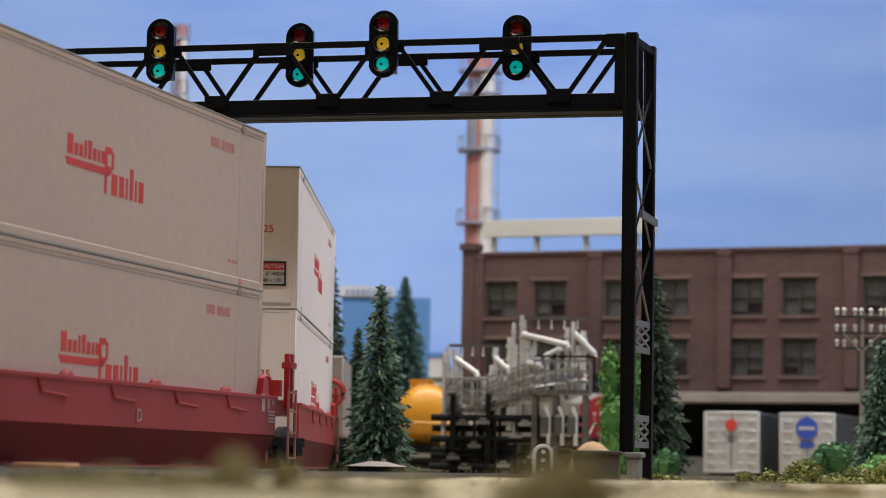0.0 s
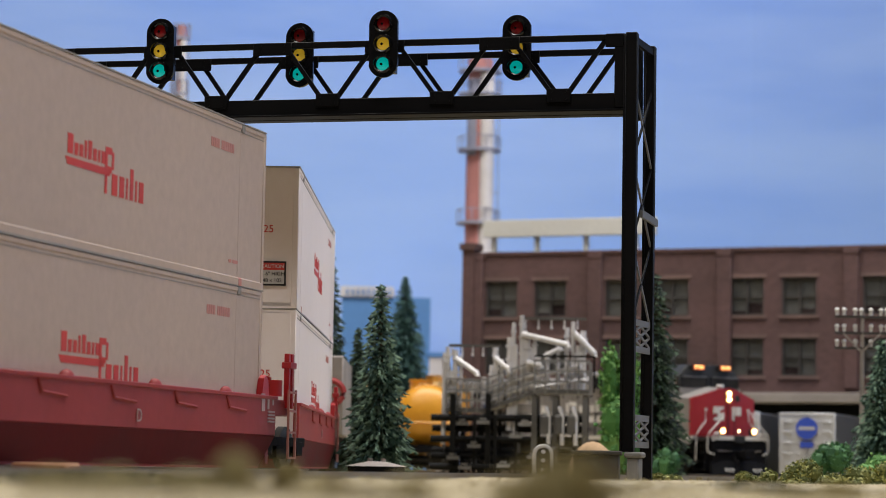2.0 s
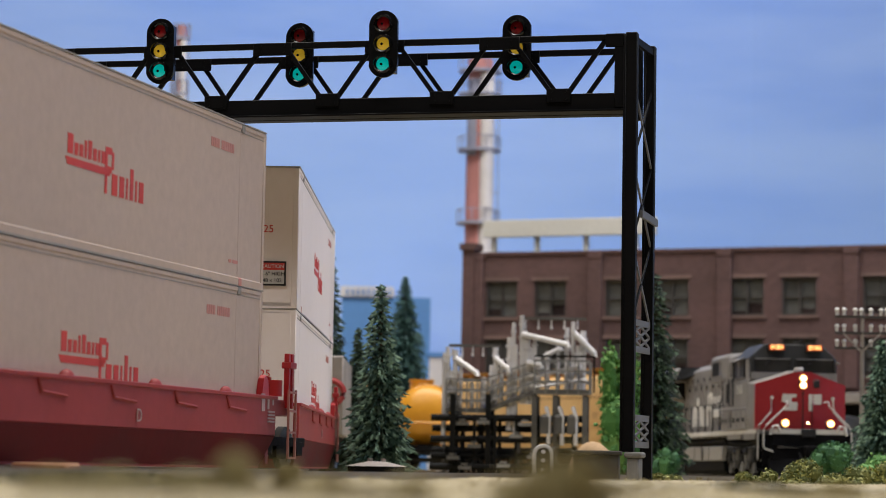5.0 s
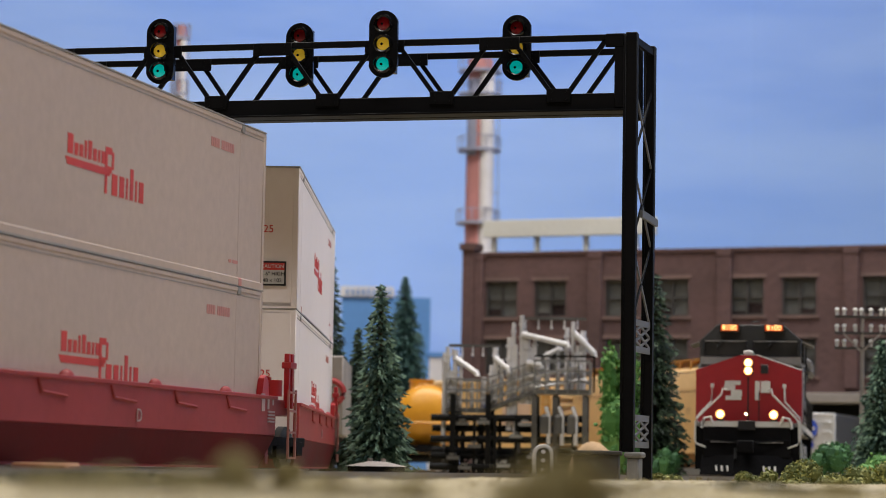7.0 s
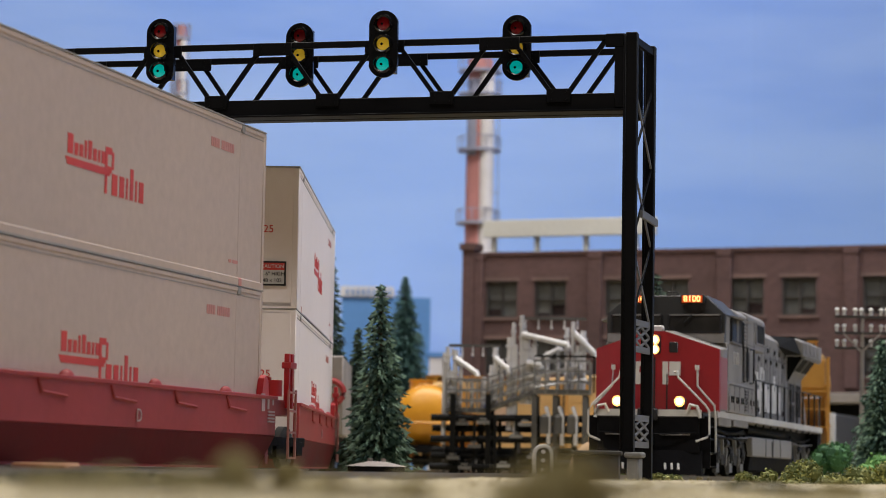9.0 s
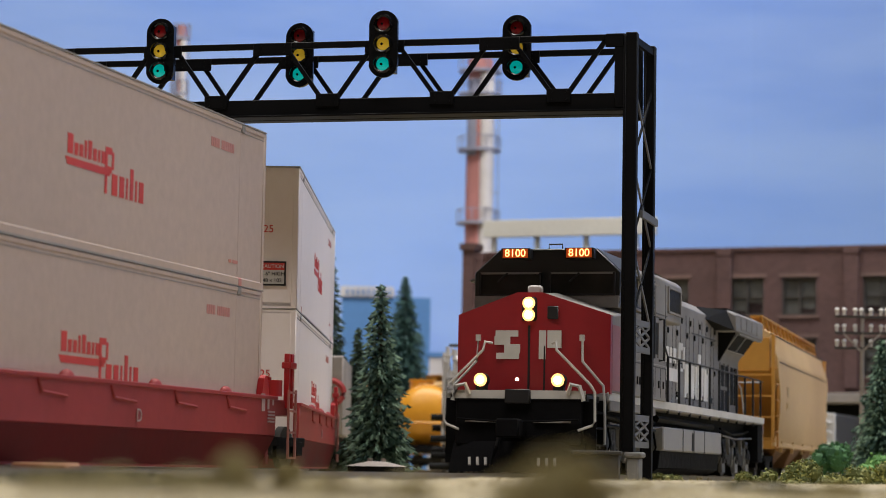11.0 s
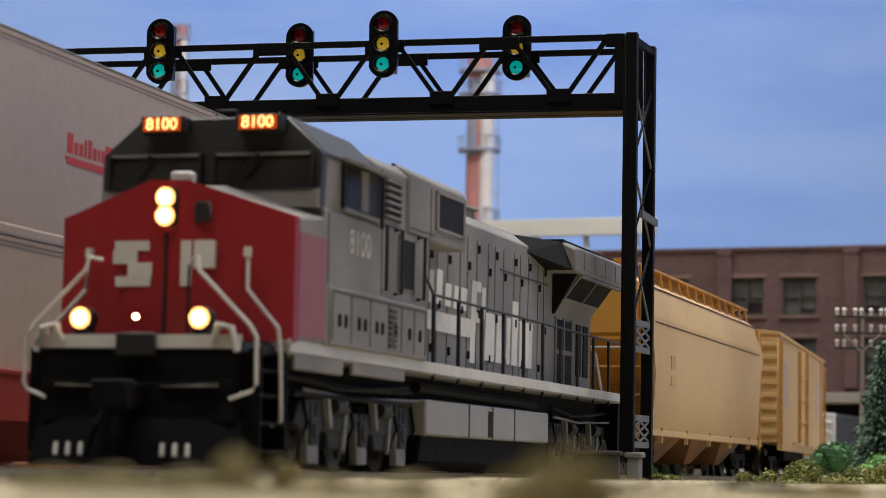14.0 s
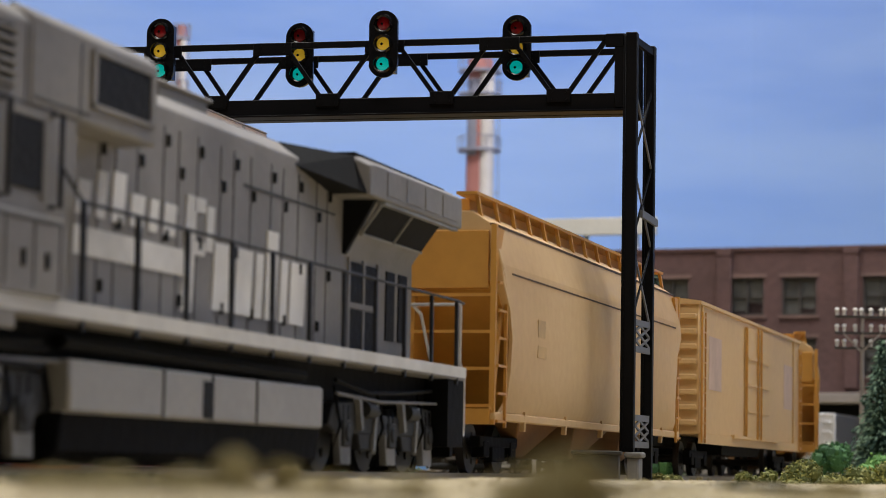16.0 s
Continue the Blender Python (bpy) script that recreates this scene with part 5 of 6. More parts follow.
def covered_hopper(paint_, end_paint, label):
    c = thing("covered_hopper_car", place(0, 0), label, "freight car", "freight cars of the train")
    L = 16.4
    prof = [(-1.0, 4.30), (1.0, 4.30), (1.34, 4.08), (1.52, 3.4), (1.55, 2.3), (1.50, 1.2), (1.42, 0.98), (-1.42, 0.98), (-1.50, 1.2), (-1.55, 2.3), (-1.52, 3.4), (-1.34, 4.08)]

    def cut(y, lo):
        return [(x, y, max(z, lo)) for x, z in prof]
    part("body", Shape().loft([cut(0.40, 3.1), cut(1.2, 2.3), cut(1.9, 1.6), cut(2.5, 0.98), cut(L - 2.5, 0.98), cut(L - 1.9, 1.6), cut(L - 1.2, 2.3), cut(L - 0.40, 3.1)]), paint_, c, bevel=0.02)
    for e0, d in ((0.0, 1), (L, -1)):
        part("slope_sheet", Shape().loft([[(x, e0 + d * (0.36 + u), z) for x, u, z in ((-1.42, 0.0, 3.1), (1.42, 0.0, 3.1), (1.42, 0.04, 3.14), (-1.42, 0.04, 3.14))], [(x, e0 + d * (2.44 + u), z) for x, u, z in ((-1.42, 0.0, 0.98), (1.42, 0.0, 0.98), (1.42, 0.04, 1.02), (-1.42, 0.04, 1.02))]]), end_paint, c, "ochre slope sheet")
        part("centre_web", Shape().prism_x([(e0 + d * 0.3, 1.0), (e0 + d * 0.42, 3.1), (e0 + d * 2.3, 1.0)], -0.04, 0.04), end_paint, c)
    for sgn in (1, -1):
        skin = [[(sgn * (x + 0.006), v, z), (sgn * (x + 0.006), L - v, z), (sgn * (x - 0.05), L - v, z), (sgn * (x - 0.05), v, z)]
                for x, v, z in ((1.52, 0.42, 3.41), (1.531, 0.66, 3.0), (1.543, 0.88, 2.55), (1.55, 0.98, 2.2), (1.527, 0.97, 1.7), (1.50, 0.86, 1.2), (1.42, 0.72, 0.98))]
        part("side_sheet", Shape().loft(skin), paint_, c)
    part("end_sheet", Shape().loft([[(-1.3, 0.32, 3.95), (1.3, 0.32, 3.95), (1.3, 0.32, 3.02), (-1.3, 0.32, 3.02)], [(-1.3, 0.42, 3.98), (1.3, 0.42, 3.98), (1.3, 0.42, 3.0), (-1.3, 0.42, 3.0)]]), end_paint, c)
    for sgn in (1, -1):
        part("side_crease", Shape().box(sgn * 1.5, sgn * 1.538, 1.0, L - 1.0, 3.28, 3.31).box(sgn * 1.3, sgn * 1.36, 0.4, L - 0.4, 4.05, 4.09), CREASE, c)
        part("sill", Shape().box(sgn * 1.36, sgn * 1.48, 0.2, L - 0.2, 0.86, 1.0), paint_, c, bevel=0.02)
        for y in (0.25, L - 0.25):
            d = 1 if y < 1 else -1
            part("end_post", Shape().bar((sgn * 1.42, y, 0.8), (sgn * 1.42, y, 4.05), 0.09, 0.09), end_paint, c)
            part("corner_brace", Shape().bar((sgn * 1.4, y, 1.0), (sgn * 1.4, y + d * 0.65, 3.1), 0.05, 0.14).prism_x([(y, 3.1), (y, 4.0), (y + d * 0.5, 4.0)], sgn * 1.38, sgn * 1.45), end_paint, c)
            lad = Shape().bar((sgn * 1.5, y + d * 0.5, 0.75), (sgn * 1.5, y + d * 0.5, 3.2), 0.05, 0.05)
            for k in range(6):
                lad.bar((sgn * 1.5, y, 0.85 + 0.45 * k), (sgn * 1.5, y + d * 0.5, 0.85 + 0.45 * k), 0.04, 0.04)
            part("ladder", lad, end_paint, c)
        part("faded_panel", Shape().box(sgn * 1.54, sgn * 1.562, 2.7, 3.2, 2.35, 2.65).box(sgn * 1.54, sgn * 1.562, 2.7, 3.3, 2.0, 2.2), RUBBED, c, "rubbed-out ochre lettering panel")
        rw = Shape().bar((sgn * 0.92, 0.3, 4.58), (sgn * 0.92, L - 0.3, 4.58), 0.35, 0.05)
        part("roof_walk", rw, end_paint, c)
        for k in range(15):
            y = 0.5 + (L - 1.0) * k / 14
            part("walk_bracket", Shape().bar((sgn * 1.12, y, 4.18), (sgn * 1.04, y, 4.58), 0.06, 0.09), end_paint, c)
        for k in range(5):
            part("side_bracket", Shape().bar((sgn * 1.43, 2.2 + 3.0 * k, 0.72), (sgn * 1.45, 2.2 + 3.0 * k, 1.05), 0.08, 0.1), paint_, c)
    part("hatch_cover", Shape().prism_y([(-0.8, 4.28), (0.8, 4.28), (0.76, 4.565), (-0.76, 4.565)], 1.0, L - 1.0), end_paint, c)
    for y in (0.25, L - 0.25):
        for z in (1.1, 1.7, 2.3, 2.9):
            part("end_rung", Shape().bar((-1.4, y, z), (1.4, y, z), 0.05, 0.05), end_paint, c)
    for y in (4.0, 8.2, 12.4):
        part("discharge_hopper", Shape().loft([[(-1.35, y - 1.7, 1.0), (1.35, y - 1.7, 1.0), (1.35, y + 1.7, 1.0), (-1.35, y + 1.7, 1.0)], [(-0.9, y - 0.35, 0.3), (0.9, y - 0.35, 0.3), (0.9, y + 0.35, 0.3), (-0.9, y + 0.35, 0.3)]]), SHADE_OCHRE, c, bevel=0.02)
    part("stub_sill", Shape().box(-0.4, 0.4, -0.5, 3.0, 0.75, 1.1), end_paint, c)
    part("stub_sill", Shape().box(-0.4, 0.4, L - 3.0, L + 0.5, 0.75, 1.1), end_paint, c)
    part("end_sill", Shape().box(-1.4, 1.4, 0.15, 0.5, 0.8, 1.05), end_paint, c)
    part("coupler", Shape().box(-0.15, 0.15, -0.95, -0.4, 0.72, 1.0).box(-0.15, 0.15, L + 0.4, L + 0.95, 0.72, 1.0), UNDER, c)
    for y in (1.9, L - 1.9):
        bogie(c, y, 0.42, 1.0, spin=False)
    return c


def box_car(paint_, label, doors=True):
    c = thing("box_car", place(0, 0), label, "freight car", "freight cars of the train")
    L = 17.8
    part("body", Shape().box(-1.45, 1.45, 0.3, L - 0.3, 1.0, 4.1), paint_, c, bevel=0.03)
    part("roof", Shape().prism_y([(-1.5, 4.08), (1.5, 4.08), (1.5, 4.16), (0, 4.34), (-1.5, 4.16)], 0.25, L - 0.25), paint_, c)
    for sgn in (1, -1):
        part("sill", Shape().box(sgn * 1.42, sgn * 1.49, 0.4, L - 0.4, 0.78, 1.02), paint_, c)
        for k in range(11):
            y = 0.5 + 1.55 * k
            if abs(y - L / 2) > 2.3 and k in (0, 10):
                part("side_post", Shape().box(sgn * 1.44, sgn * 1.5, y, y + 0.1, 1.0, 4.06), paint_, c)
        for k in range(2):
            d = part("door", Shape().box(sgn * 1.45, sgn * 1.53, L / 2 - 1.9 + 1.95 * k, L / 2 - 0.05 + 1.95 * k, 1.05, 3.95), paint_, c, "ribbed sliding door", bevel=0.02)
            part("door_edge", Shape().box(sgn * 1.5, sgn * 1.545, L / 2 - 1.92 + 1.95 * k, L / 2 - 1.82 + 1.95 * k, 1.05, 3.95), CREASE if k else HOPPER, d)
            for z in (1.7, 2.4, 3.1):
                part("door_rib", Shape().box(sgn * 1.52, sgn * 1.56, L / 2 - 1.85 + 1.95 * k, L / 2 - 0.1 + 1.95 * k, z, z + 0.07), paint_, d)
            part("door_bar", Shape().bar((sgn * 1.57, L / 2 - 0.3 + 0.6 * k, 1.0), (sgn * 1.57, L / 2 - 0.3 + 0.6 * k, 4.0), 0.05, 0.05), HOPPER, d)
        part("door_track", Shape().box(sgn * 1.45, sgn * 1.55, L / 2 - 4, L / 2 + 4, 0.98, 1.06), paint_, c)
        part("data_panel", Shape().box(sgn * 1.452, sgn * 1.458, 1.6, 3.4, 2.1, 3.4), PINK_PANEL, c, "faded pinkish lettering panel")
        part("data_panel", Shape().box(sgn * 1.452, sgn * 1.458, L - 3.6, L - 1.6, 2.0, 3.3), PINK_PANEL, c, "faded pinkish lettering panel")
        for y in (0.32, L - 0.82):
            lad = Shape().bar((sgn * 1.52, y, 0.8), (sgn * 1.52, y, 3.9), 0.04, 0.04).bar((sgn * 1.52, y + 0.45, 0.8), (sgn * 1.52, y + 0.45, 3.9), 0.04, 0.04)
            for k in range(9):
                lad.bar((sgn * 1.52, y, 0.9 + 0.36 * k), (sgn * 1.52, y + 0.45, 0.9 + 0.36 * k), 0.04, 0.04)
            part("ladder", lad, HOPPER, c)
    for y in (0.24, L - 0.24):
        ribs = Shape()
        for k in range(8):
            ribs.box(-1.4, 1.4, y - 0.05, y + 0.05, 1.2 + 0.36 * k, 1.34 + 0.36 * k)
        part("end_ribs", ribs, paint_, c, bevel=0.03)
    part("underframe", Shape().box(-0.5, 0.5, -0.4, L + 0.4, 0.7, 1.0).box(-1.2, 1.2, 5, 11, 0.55, 0.95), UNDER, c)
    part("coupler", Shape().box(-0.15, 0.15, -0.9, -0.3, 0.72, 1.0).box(-0.15, 0.15, L + 0.3, L + 0.9, 0.72, 1.0), UNDER, c)
    for y in (2.2, L - 2.2):
        bogie(c, y, 0.42, 1.0)
    return c


# ---- plants ----
def conifer(name, x, y, height, width, mat_, seed, label, bare=0.06, z=-0.3):
    rnd = random.Random(seed)
    t = thing(name, place(x, y, z, rnd.random() * 6), label, "tree", "pine trees")
    part("trunk", Shape().tube([(0, 0, 0), (0.02 * width, 0, height * 0.5), (0, 0, height)], 0.035 * height, 7, 0.008 * height), BARK, t)
    sh = Shape()
    rows = int(20 + height * 3.2)
    for i in range(rows):
        f = i / (rows - 1)
        zc = height * (bare + (1.0 - bare) * f)
        reach = width / 2 * ((1 - f) ** 0.8 * 0.95 + 0.05) * rnd.uniform(0.82, 1.1)
        n = max(7, int(25 * (1 - f) + 8))
        for k in range(n):
            a = 2 * math.pi * (k + rnd.random() * 0.8) / n
            ln = reach * rnd.uniform(0.72, 1.15)
            droop = ln * rnd.uniform(0.15, 0.38)
            ca, sa = math.cos(a), math.sin(a)
            segs = max(2, int(ln / 0.12))
            for j in range(1, segs + 1):
                q = j / segs
                px, py, pz = ca * ln * q, sa * ln * q, zc - droop * q * q + rnd.uniform(-0.03, 0.03)
                w = (0.045 + 0.05 * (1 - q)) * rnd.uniform(0.8, 1.3) * (0.6 + 0.05 * height)
                d = 0.12 * rnd.uniform(0.8, 1.3)
                up = rnd.uniform(-0.06, 0.06)
                sh.add([(px - sa * w, py + ca * w, pz + up - 0.05), (px + ca * d, py + sa * d, pz - 0.05 + up), (px + sa * w, py - ca * w, pz - up - 0.05), (px - ca * d * 0.6, py - sa * d * 0.6, pz + 0.06)],
                       [(0, 1, 3), (1, 2, 3), (0, 2, 1)])
    part("crown", sh, mat_, t, tidy=False)
    return t


def bush(x, y, z, w, d, h, mat_, seed, label, count=420, leaf=0.07, name="bush"):
    """A shrub of many small clumps round a few uneven lobes."""
    rnd = random.Random(seed)
    t = thing(name, place(x, y, z), label, "bush", "low shrubs")
    part("stem", Shape().tube([(0, 0, 0), (0.03 * w, 0.02, h * 0.4)], 0.03 * w + 0.01, 6), BARK, t)
    lobes = [(rnd.uniform(-0.3, 0.3) * w, rnd.uniform(-0.3, 0.3) * d, h * rnd.uniform(0.3, 0.72), rnd.uniform(0.22, 0.34)) for _ in range(7)]
    sh = Shape()
    for lx, ly, lz, r in lobes:
        # a solid heart in each lobe
        q = r * 0.78
        sh.loft([[(lx + q * w * math.cos(e) * math.cos(a), ly + q * d * math.cos(e) * math.sin(a), max(0.01, lz + q * h * math.sin(e))) for a in (0.3 + 2 * math.pi * j / 7 for j in range(7))] for e in (-1.35, -0.6, 0.1, 0.75, 1.35)])
    for i in range(count):
        lx, ly, lz, r = rnd.choice(lobes)
        v = Vector((rnd.gauss(0, 1), rnd.gauss(0, 1), rnd.gauss(0, 1))).normalized() * r * rnd.uniform(0.75, 1.05)
        p = Vector((lx + v.x * w, ly + v.y * d, max(0.03, lz + v.z * h)))
        s = leaf * rnd.uniform(0.6, 1.4)
        c = [Vector((rnd.uniform(-1, 1), rnd.uniform(-1, 1), rnd.uniform(-1, 1))).normalized() * s + p for _ in range(4)]
        sh.add(c, [(0, 1, 2), (0, 3, 1), (0, 2, 3), (1, 3, 2)])
    part("foliage", sh, mat_, t, tidy=False)
    return t


def build_plants():
    conifer("pine_tree", -1.60, 62.0, 5.1, 2.0, NEEDLE, 3, "dense green model pine with pale branch tips", 0.02)
    conifer("pine_tree", -1.72, 110.0, 9.2, 2.7, NEEDLE_BLUE, 5, "tall blue-green bottle-brush pine", 0.35)
    conifer("pine_tree", -3.9, 82.0, 7.6, 1.9, NEEDLE_DARK, 8, "tall dark pine half hidden behind the train", 0.15)
    conifer("pine_tree", -2.75, 78.0, 4.9, 1.2, NEEDLE_DARK, 11, "small dark pine half hidden by others", 0.1)
    conifer("pine_tree", 6.80, 75.0, 6.6, 2.4, NEEDLE_DARK, 13, "dark green pine beside the bridge leg", 0.03)
    conifer("pine_tree", 13.15, 70.5, 4.4, 2.1, NEEDLE, 17, "dark green pine by the telegraph pole", 0.03)
    conifer("pine_tree", 13.9, 69.0, 3.4, 1.8, NEEDLE, 19, "short green pine beside taller one", 0.03)
    bush(5.6, 74.0, -0.3, 1.15, 1.1, 5.0, LEAF, 23, "tall bright green leafy sapling", 1300, 0.13, "sapling")
    bush(5.75, 73.2, -0.3, 1.7, 1.1, 3.0, LEAF, 24, "bright green leafy undergrowth by the sapling", 900, 0.11)
    bush(6.75, 71.0, -0.3, 0.95, 0.85, 1.3, LEAF_MID, 29, "round mid-green foam shrub by the bridge", 420, 0.06)
    bush(6.05, 71.5, -0.3, 0.85, 0.85, 1.55, LEAF_MID, 31, "smaller mid-green foam shrub by the bridge", 380, 0.06)
    bush(10.9, 66.0, -0.3, 1.25, 1.0, 1.5, LEAF_MID, 37, "mid-green foam shrub beside a pine", 520, 0.07)
    bush(11.45, 62.5, -0.3, 1.2, 1.0, 1.1, LEAF, 41, "bright green foam shrub beside the track", 460, 0.06)
    bush(10.95, 61.0, -0.3, 0.9, 0.9, 0.8, LEAF, 43, "low bright green foam shrub", 320, 0.06)
    k = 0
    for x, y, w, h in ((5.75, 44.5, 0.45, 0.40), (6.15, 44.9, 0.5, 0.46), (6.55, 44.2, 0.65, 0.68), (6.95, 44.6, 0.5, 0.70), (7.35, 44.0, 0.55, 0.46), (7.8, 44.4, 0.65, 0.62),
                       (8.3, 44.6, 0.65, 0.62), (6.3, 42.6, 0.6, 0.32), (7.2, 42.0, 0.7, 0.34), (7.9, 42.0, 0.6, 0.34), (4.55, 46.5, 0.5, 0.36), (4.25, 47.0, 0.4, 0.36)):
        k += 1
        bush(x, y, -0.28, w, w * 0.8, h, MOSS, 50 + k, "yellow-green foam ground cover", 700, 0.036, "ground_cover")
    for x, y, w, h in ((-0.80, 9.2, 0.13, 0.205), (-0.61, 9.6, 0.10, 0.175), (-0.98, 9.0, 0.2, 0.12), (-1.28, 9.4, 0.25, 0.12), (-1.55, 9.6, 0.25, 0.13), (-0.45, 9.3, 0.2, 0.115), (-0.15, 9.2, 0.25, 0.11), (0.35, 6.5, 0.19, 0.21), (0.25, 6.9, 0.16, 0.135), (0.44, 6.7, 0.14, 0.16), (-1.3, 20.5, 0.16, 0.18), (2.62, 15.5, 0.32, 0.10), (1.9, 12.5, 0.4, 0.06), (-2.0, 13.0, 0.5, 0.07)):
        k += 1
        bush(x, y, -0.09, w, w, h, DRY, 80 + k, "dry straw-coloured grass tuft", 1100, 0.026, "grass_tuft")
    for x, y, w, d, h in ((-2.35, 15.0, 1.0, 1.6, 0.07), (-1.7, 13.0, 0.9, 1.2, 0.05), (-2.9, 19.5, 1.2, 2.0, 0.07), (-1.9, 18.0, 0.8, 1.6, 0.05), (-0.6, 12.0, 0.7, 0.9, 0.03), (0.9, 16.5, 0.8, 1.2, 0.04), (2.4, 18.0, 0.7, 1.0, 0.05), (3.4, 26.0, 1.0, 1.6, 0.07), (-3.4, 25.0, 1.0, 2.0, 0.05)):
        k += 1
        bush(x, y, -0.08, w, d, h, OLIVE, 120 + k, "low mat of olive brown turf on the sand", 700, 0.028, "turf_mat")
    # scattered scrub on the sand
    rnd = random.Random(9)
    sh = Shape()
    for i in range(2600):
        y = 9 + 40 * rnd.random() ** 1.5
        x = rnd.uniform(-0.2, 0.2) * y * 1.1
        if (Vector((x, y)) - Vector((-4.2, 44))).length < 3:
            continue
        off = (x + 0.482) * math.cos(YAW) - (y - 38.789) * math.sin(YAW)
        z = -0.30 + 0.05 * noise.noise((x * 0.4, y * 0.4, 0)) + 0.24 * min(1, max(0, (off - 1.9) / 0.9)) * min(1, max(0, (44 - y) / 7))
        s = rnd.uniform(0.01, 0.035)
        c = [Vector((x + rnd.uniform(-1, 1) * s, y + rnd.uniform(-1, 1) * s, z + rnd.uniform(-0.3, 1.6) * s)) for _ in range(4)]
        sh.add(c, [(0, 1, 2), (0, 3, 1), (0, 2, 3), (1, 3, 2)])
    tagged(new("ground_litter", mesh_of("ground_litter", sh, DRY, False)), "loose straw-coloured turf crumbs on the sand", "ground litter", kind="stuff")


# ---- loading rack with silver pipes ----
def build_rack():
    r = thing("loading_rack", place(0.3, 80.0, -0.3, 0.1), "grey tank-car loading rack with railings and silver pipes", "industrial rack")
    # left, low section: x -0.3..1.8 ; right, high section: 1.8..4.7
    def deck(x0, x1, y0, y1, z, drop=0.0):
        d = part("deck", Shape().loft([[(x0, y0, z - drop), (x0, y1, z - drop), (x0, y1, z - drop + 0.14), (x0, y0, z - drop + 0.14)], [(x1, y0, z), (x1, y1, z), (x1, y1, z + 0.14), (x1, y0, z + 0.14)]]), RACK_GREY, r)
        for y in (y0, y1):
            n = int((x1 - x0) / 0.33)
            for i in range(n + 1):
                x = x0 + (x1 - x0) * i / n
                zz = z - drop * (1 - i / n)
                part("railing_post", Shape().bar((x, y, zz), (x, y, zz + 1.1), 0.055, 0.055), RAIL_GREY, d)
            for h in (0.4, 0.75, 1.1):
                part("rail", Shape().bar((x0, y, z - drop + h), (x1, y, z + h), 0.06, 0.065), RAIL_GREY, d)
        return d
    deck(-0.1, 1.3, 0.0, 1.4, 2.3)
    deck(1.3, 2.9, 0.0, 1.4, 2.95, 0.6)
    deck(2.9, 4.75, -0.4, 1.2, 2.95)
    for x in (0.15, 1.35, 2.9, 3.6, 4.6):
        for y in (-0.2, 1.2):
            part("column", Shape().box(x - 0.09, x + 0.09, y - 0.09, y + 0.09, 0, 2.9), RACK_GREY if x > 2 else RACK_DARK, r)
    # horizontal pipe runs below the deck
    for z, y in ((0.45, -0.3), (0.82, 0.2), (1.0, 0.6), (1.38, -0.1), (1.75, 0.4), (2.1, 0.0)):
        part("pipe_run", Shape().tube([(-0.6, y, z), (4.7, y + 0.1, z + 0.02)], 0.12, 10), RACK_DARK, r)
    for k in range(8):
        x = -0.2 + 0.63 * k
        part("drop_pipe", Shape().tube([(x, 0.55, 0.1), (x, 0.55, 2.2)], 0.06 + 0.03 * (k % 3), 7), RACK_DARK if k % 4 else RACK_GREY, r)
    for x, z in ((0.5, 1.9), (1.2, 1.95), (2.3, 1.5), (0.2, 0.75), (0.9, 1.15), (2.9, 0.8), (1.9, 0.5), (3.4, 1.1), (0.6, 0.42), (2.6, 1.9)):
        part("valve", Shape().box(x - 0.2, x + 0.22, -0.6, -0.35, z - 0.06, z + 0.06).disc((x, -0.5, z + 0.12), 0.12, 0.06, "z", 10), RACK_GREY if x < 1 else BOGIE_PALE, r, "metal valve")
    # drums hanging under the high deck
    for x in (3.3, 3.75, 4.2):
        part("drum", Shape().tube([(x, -0.35, 1.6), (x, -0.35, 2.15)], 0.2, 12).dome((x, -0.35, 2.15), 0.2, 0.2, 0.12, 12, 3), RACK_GREY, r)
        part("elbow_pipe", Shape().tube([(x, -0.35, 2.5), (x + 0.1, -0.45, 2.2), (x + 0.1, -0.45, 1.2)], 0.07, 8), SILVER, r)
    # silver risers and loading arms
    for x, z0, z1, rad in ((-0.08, 2.2, 4.5, 0.10), (0.18, 2.2, 4.4, 0.12), (0.36, 2.1, 4.2, 0.08), (2.02, 1.7, 4.85, 0.13), (2.14, 2.2, 5.35, 0.09), (2.42, 2.6, 5.6, 0.10), (2.62, 2.6, 4.8, 0.13), (2.75, 2.6, 4.5, 0.08),
                           (1.15, 2.4, 3.5, 0.1), (1.55, 2.6, 4.5, 0.11), (3.0, 3.0, 4.2, 0.09), (3.95, 3.0, 5.2, 0.10), (4.15, 3.0, 5.4, 0.09), (4.5, 3.0, 5.1, 0.13), (3.3, 3.1, 4.4, 0.1), (4.35, 3.1, 4.6, 0.14), (-0.2, 1.2, 4.3, 0.09), (0.05, 2.3, 3.7, 0.12), (2.22, 1.5, 4.6, 0.11), (2.52, 2.6, 5.1, 0.09), (2.86, 2.8, 4.9, 0.09), (3.65, 3.0, 4.7, 0.08), (0.75, 2.4, 3.3, 0.08), (1.4, 2.5, 3.9, 0.09), (1.75, 2.7, 4.1, 0.09)):
        p = part("riser_pipe", Shape().tube([(x, 0.2, z0), (x, 0.2, z1)], rad * 0.78, 10), SILVER, r, "silver vertical pipe")
        part("flange", Shape().disc((x, 0.2, z1 - 0.3), rad * 1.15, 0.08, "z", 10).disc((x, 0.2, z1 - 0.75), rad * 1.1, 0.07, "z", 10), SILVER, p)
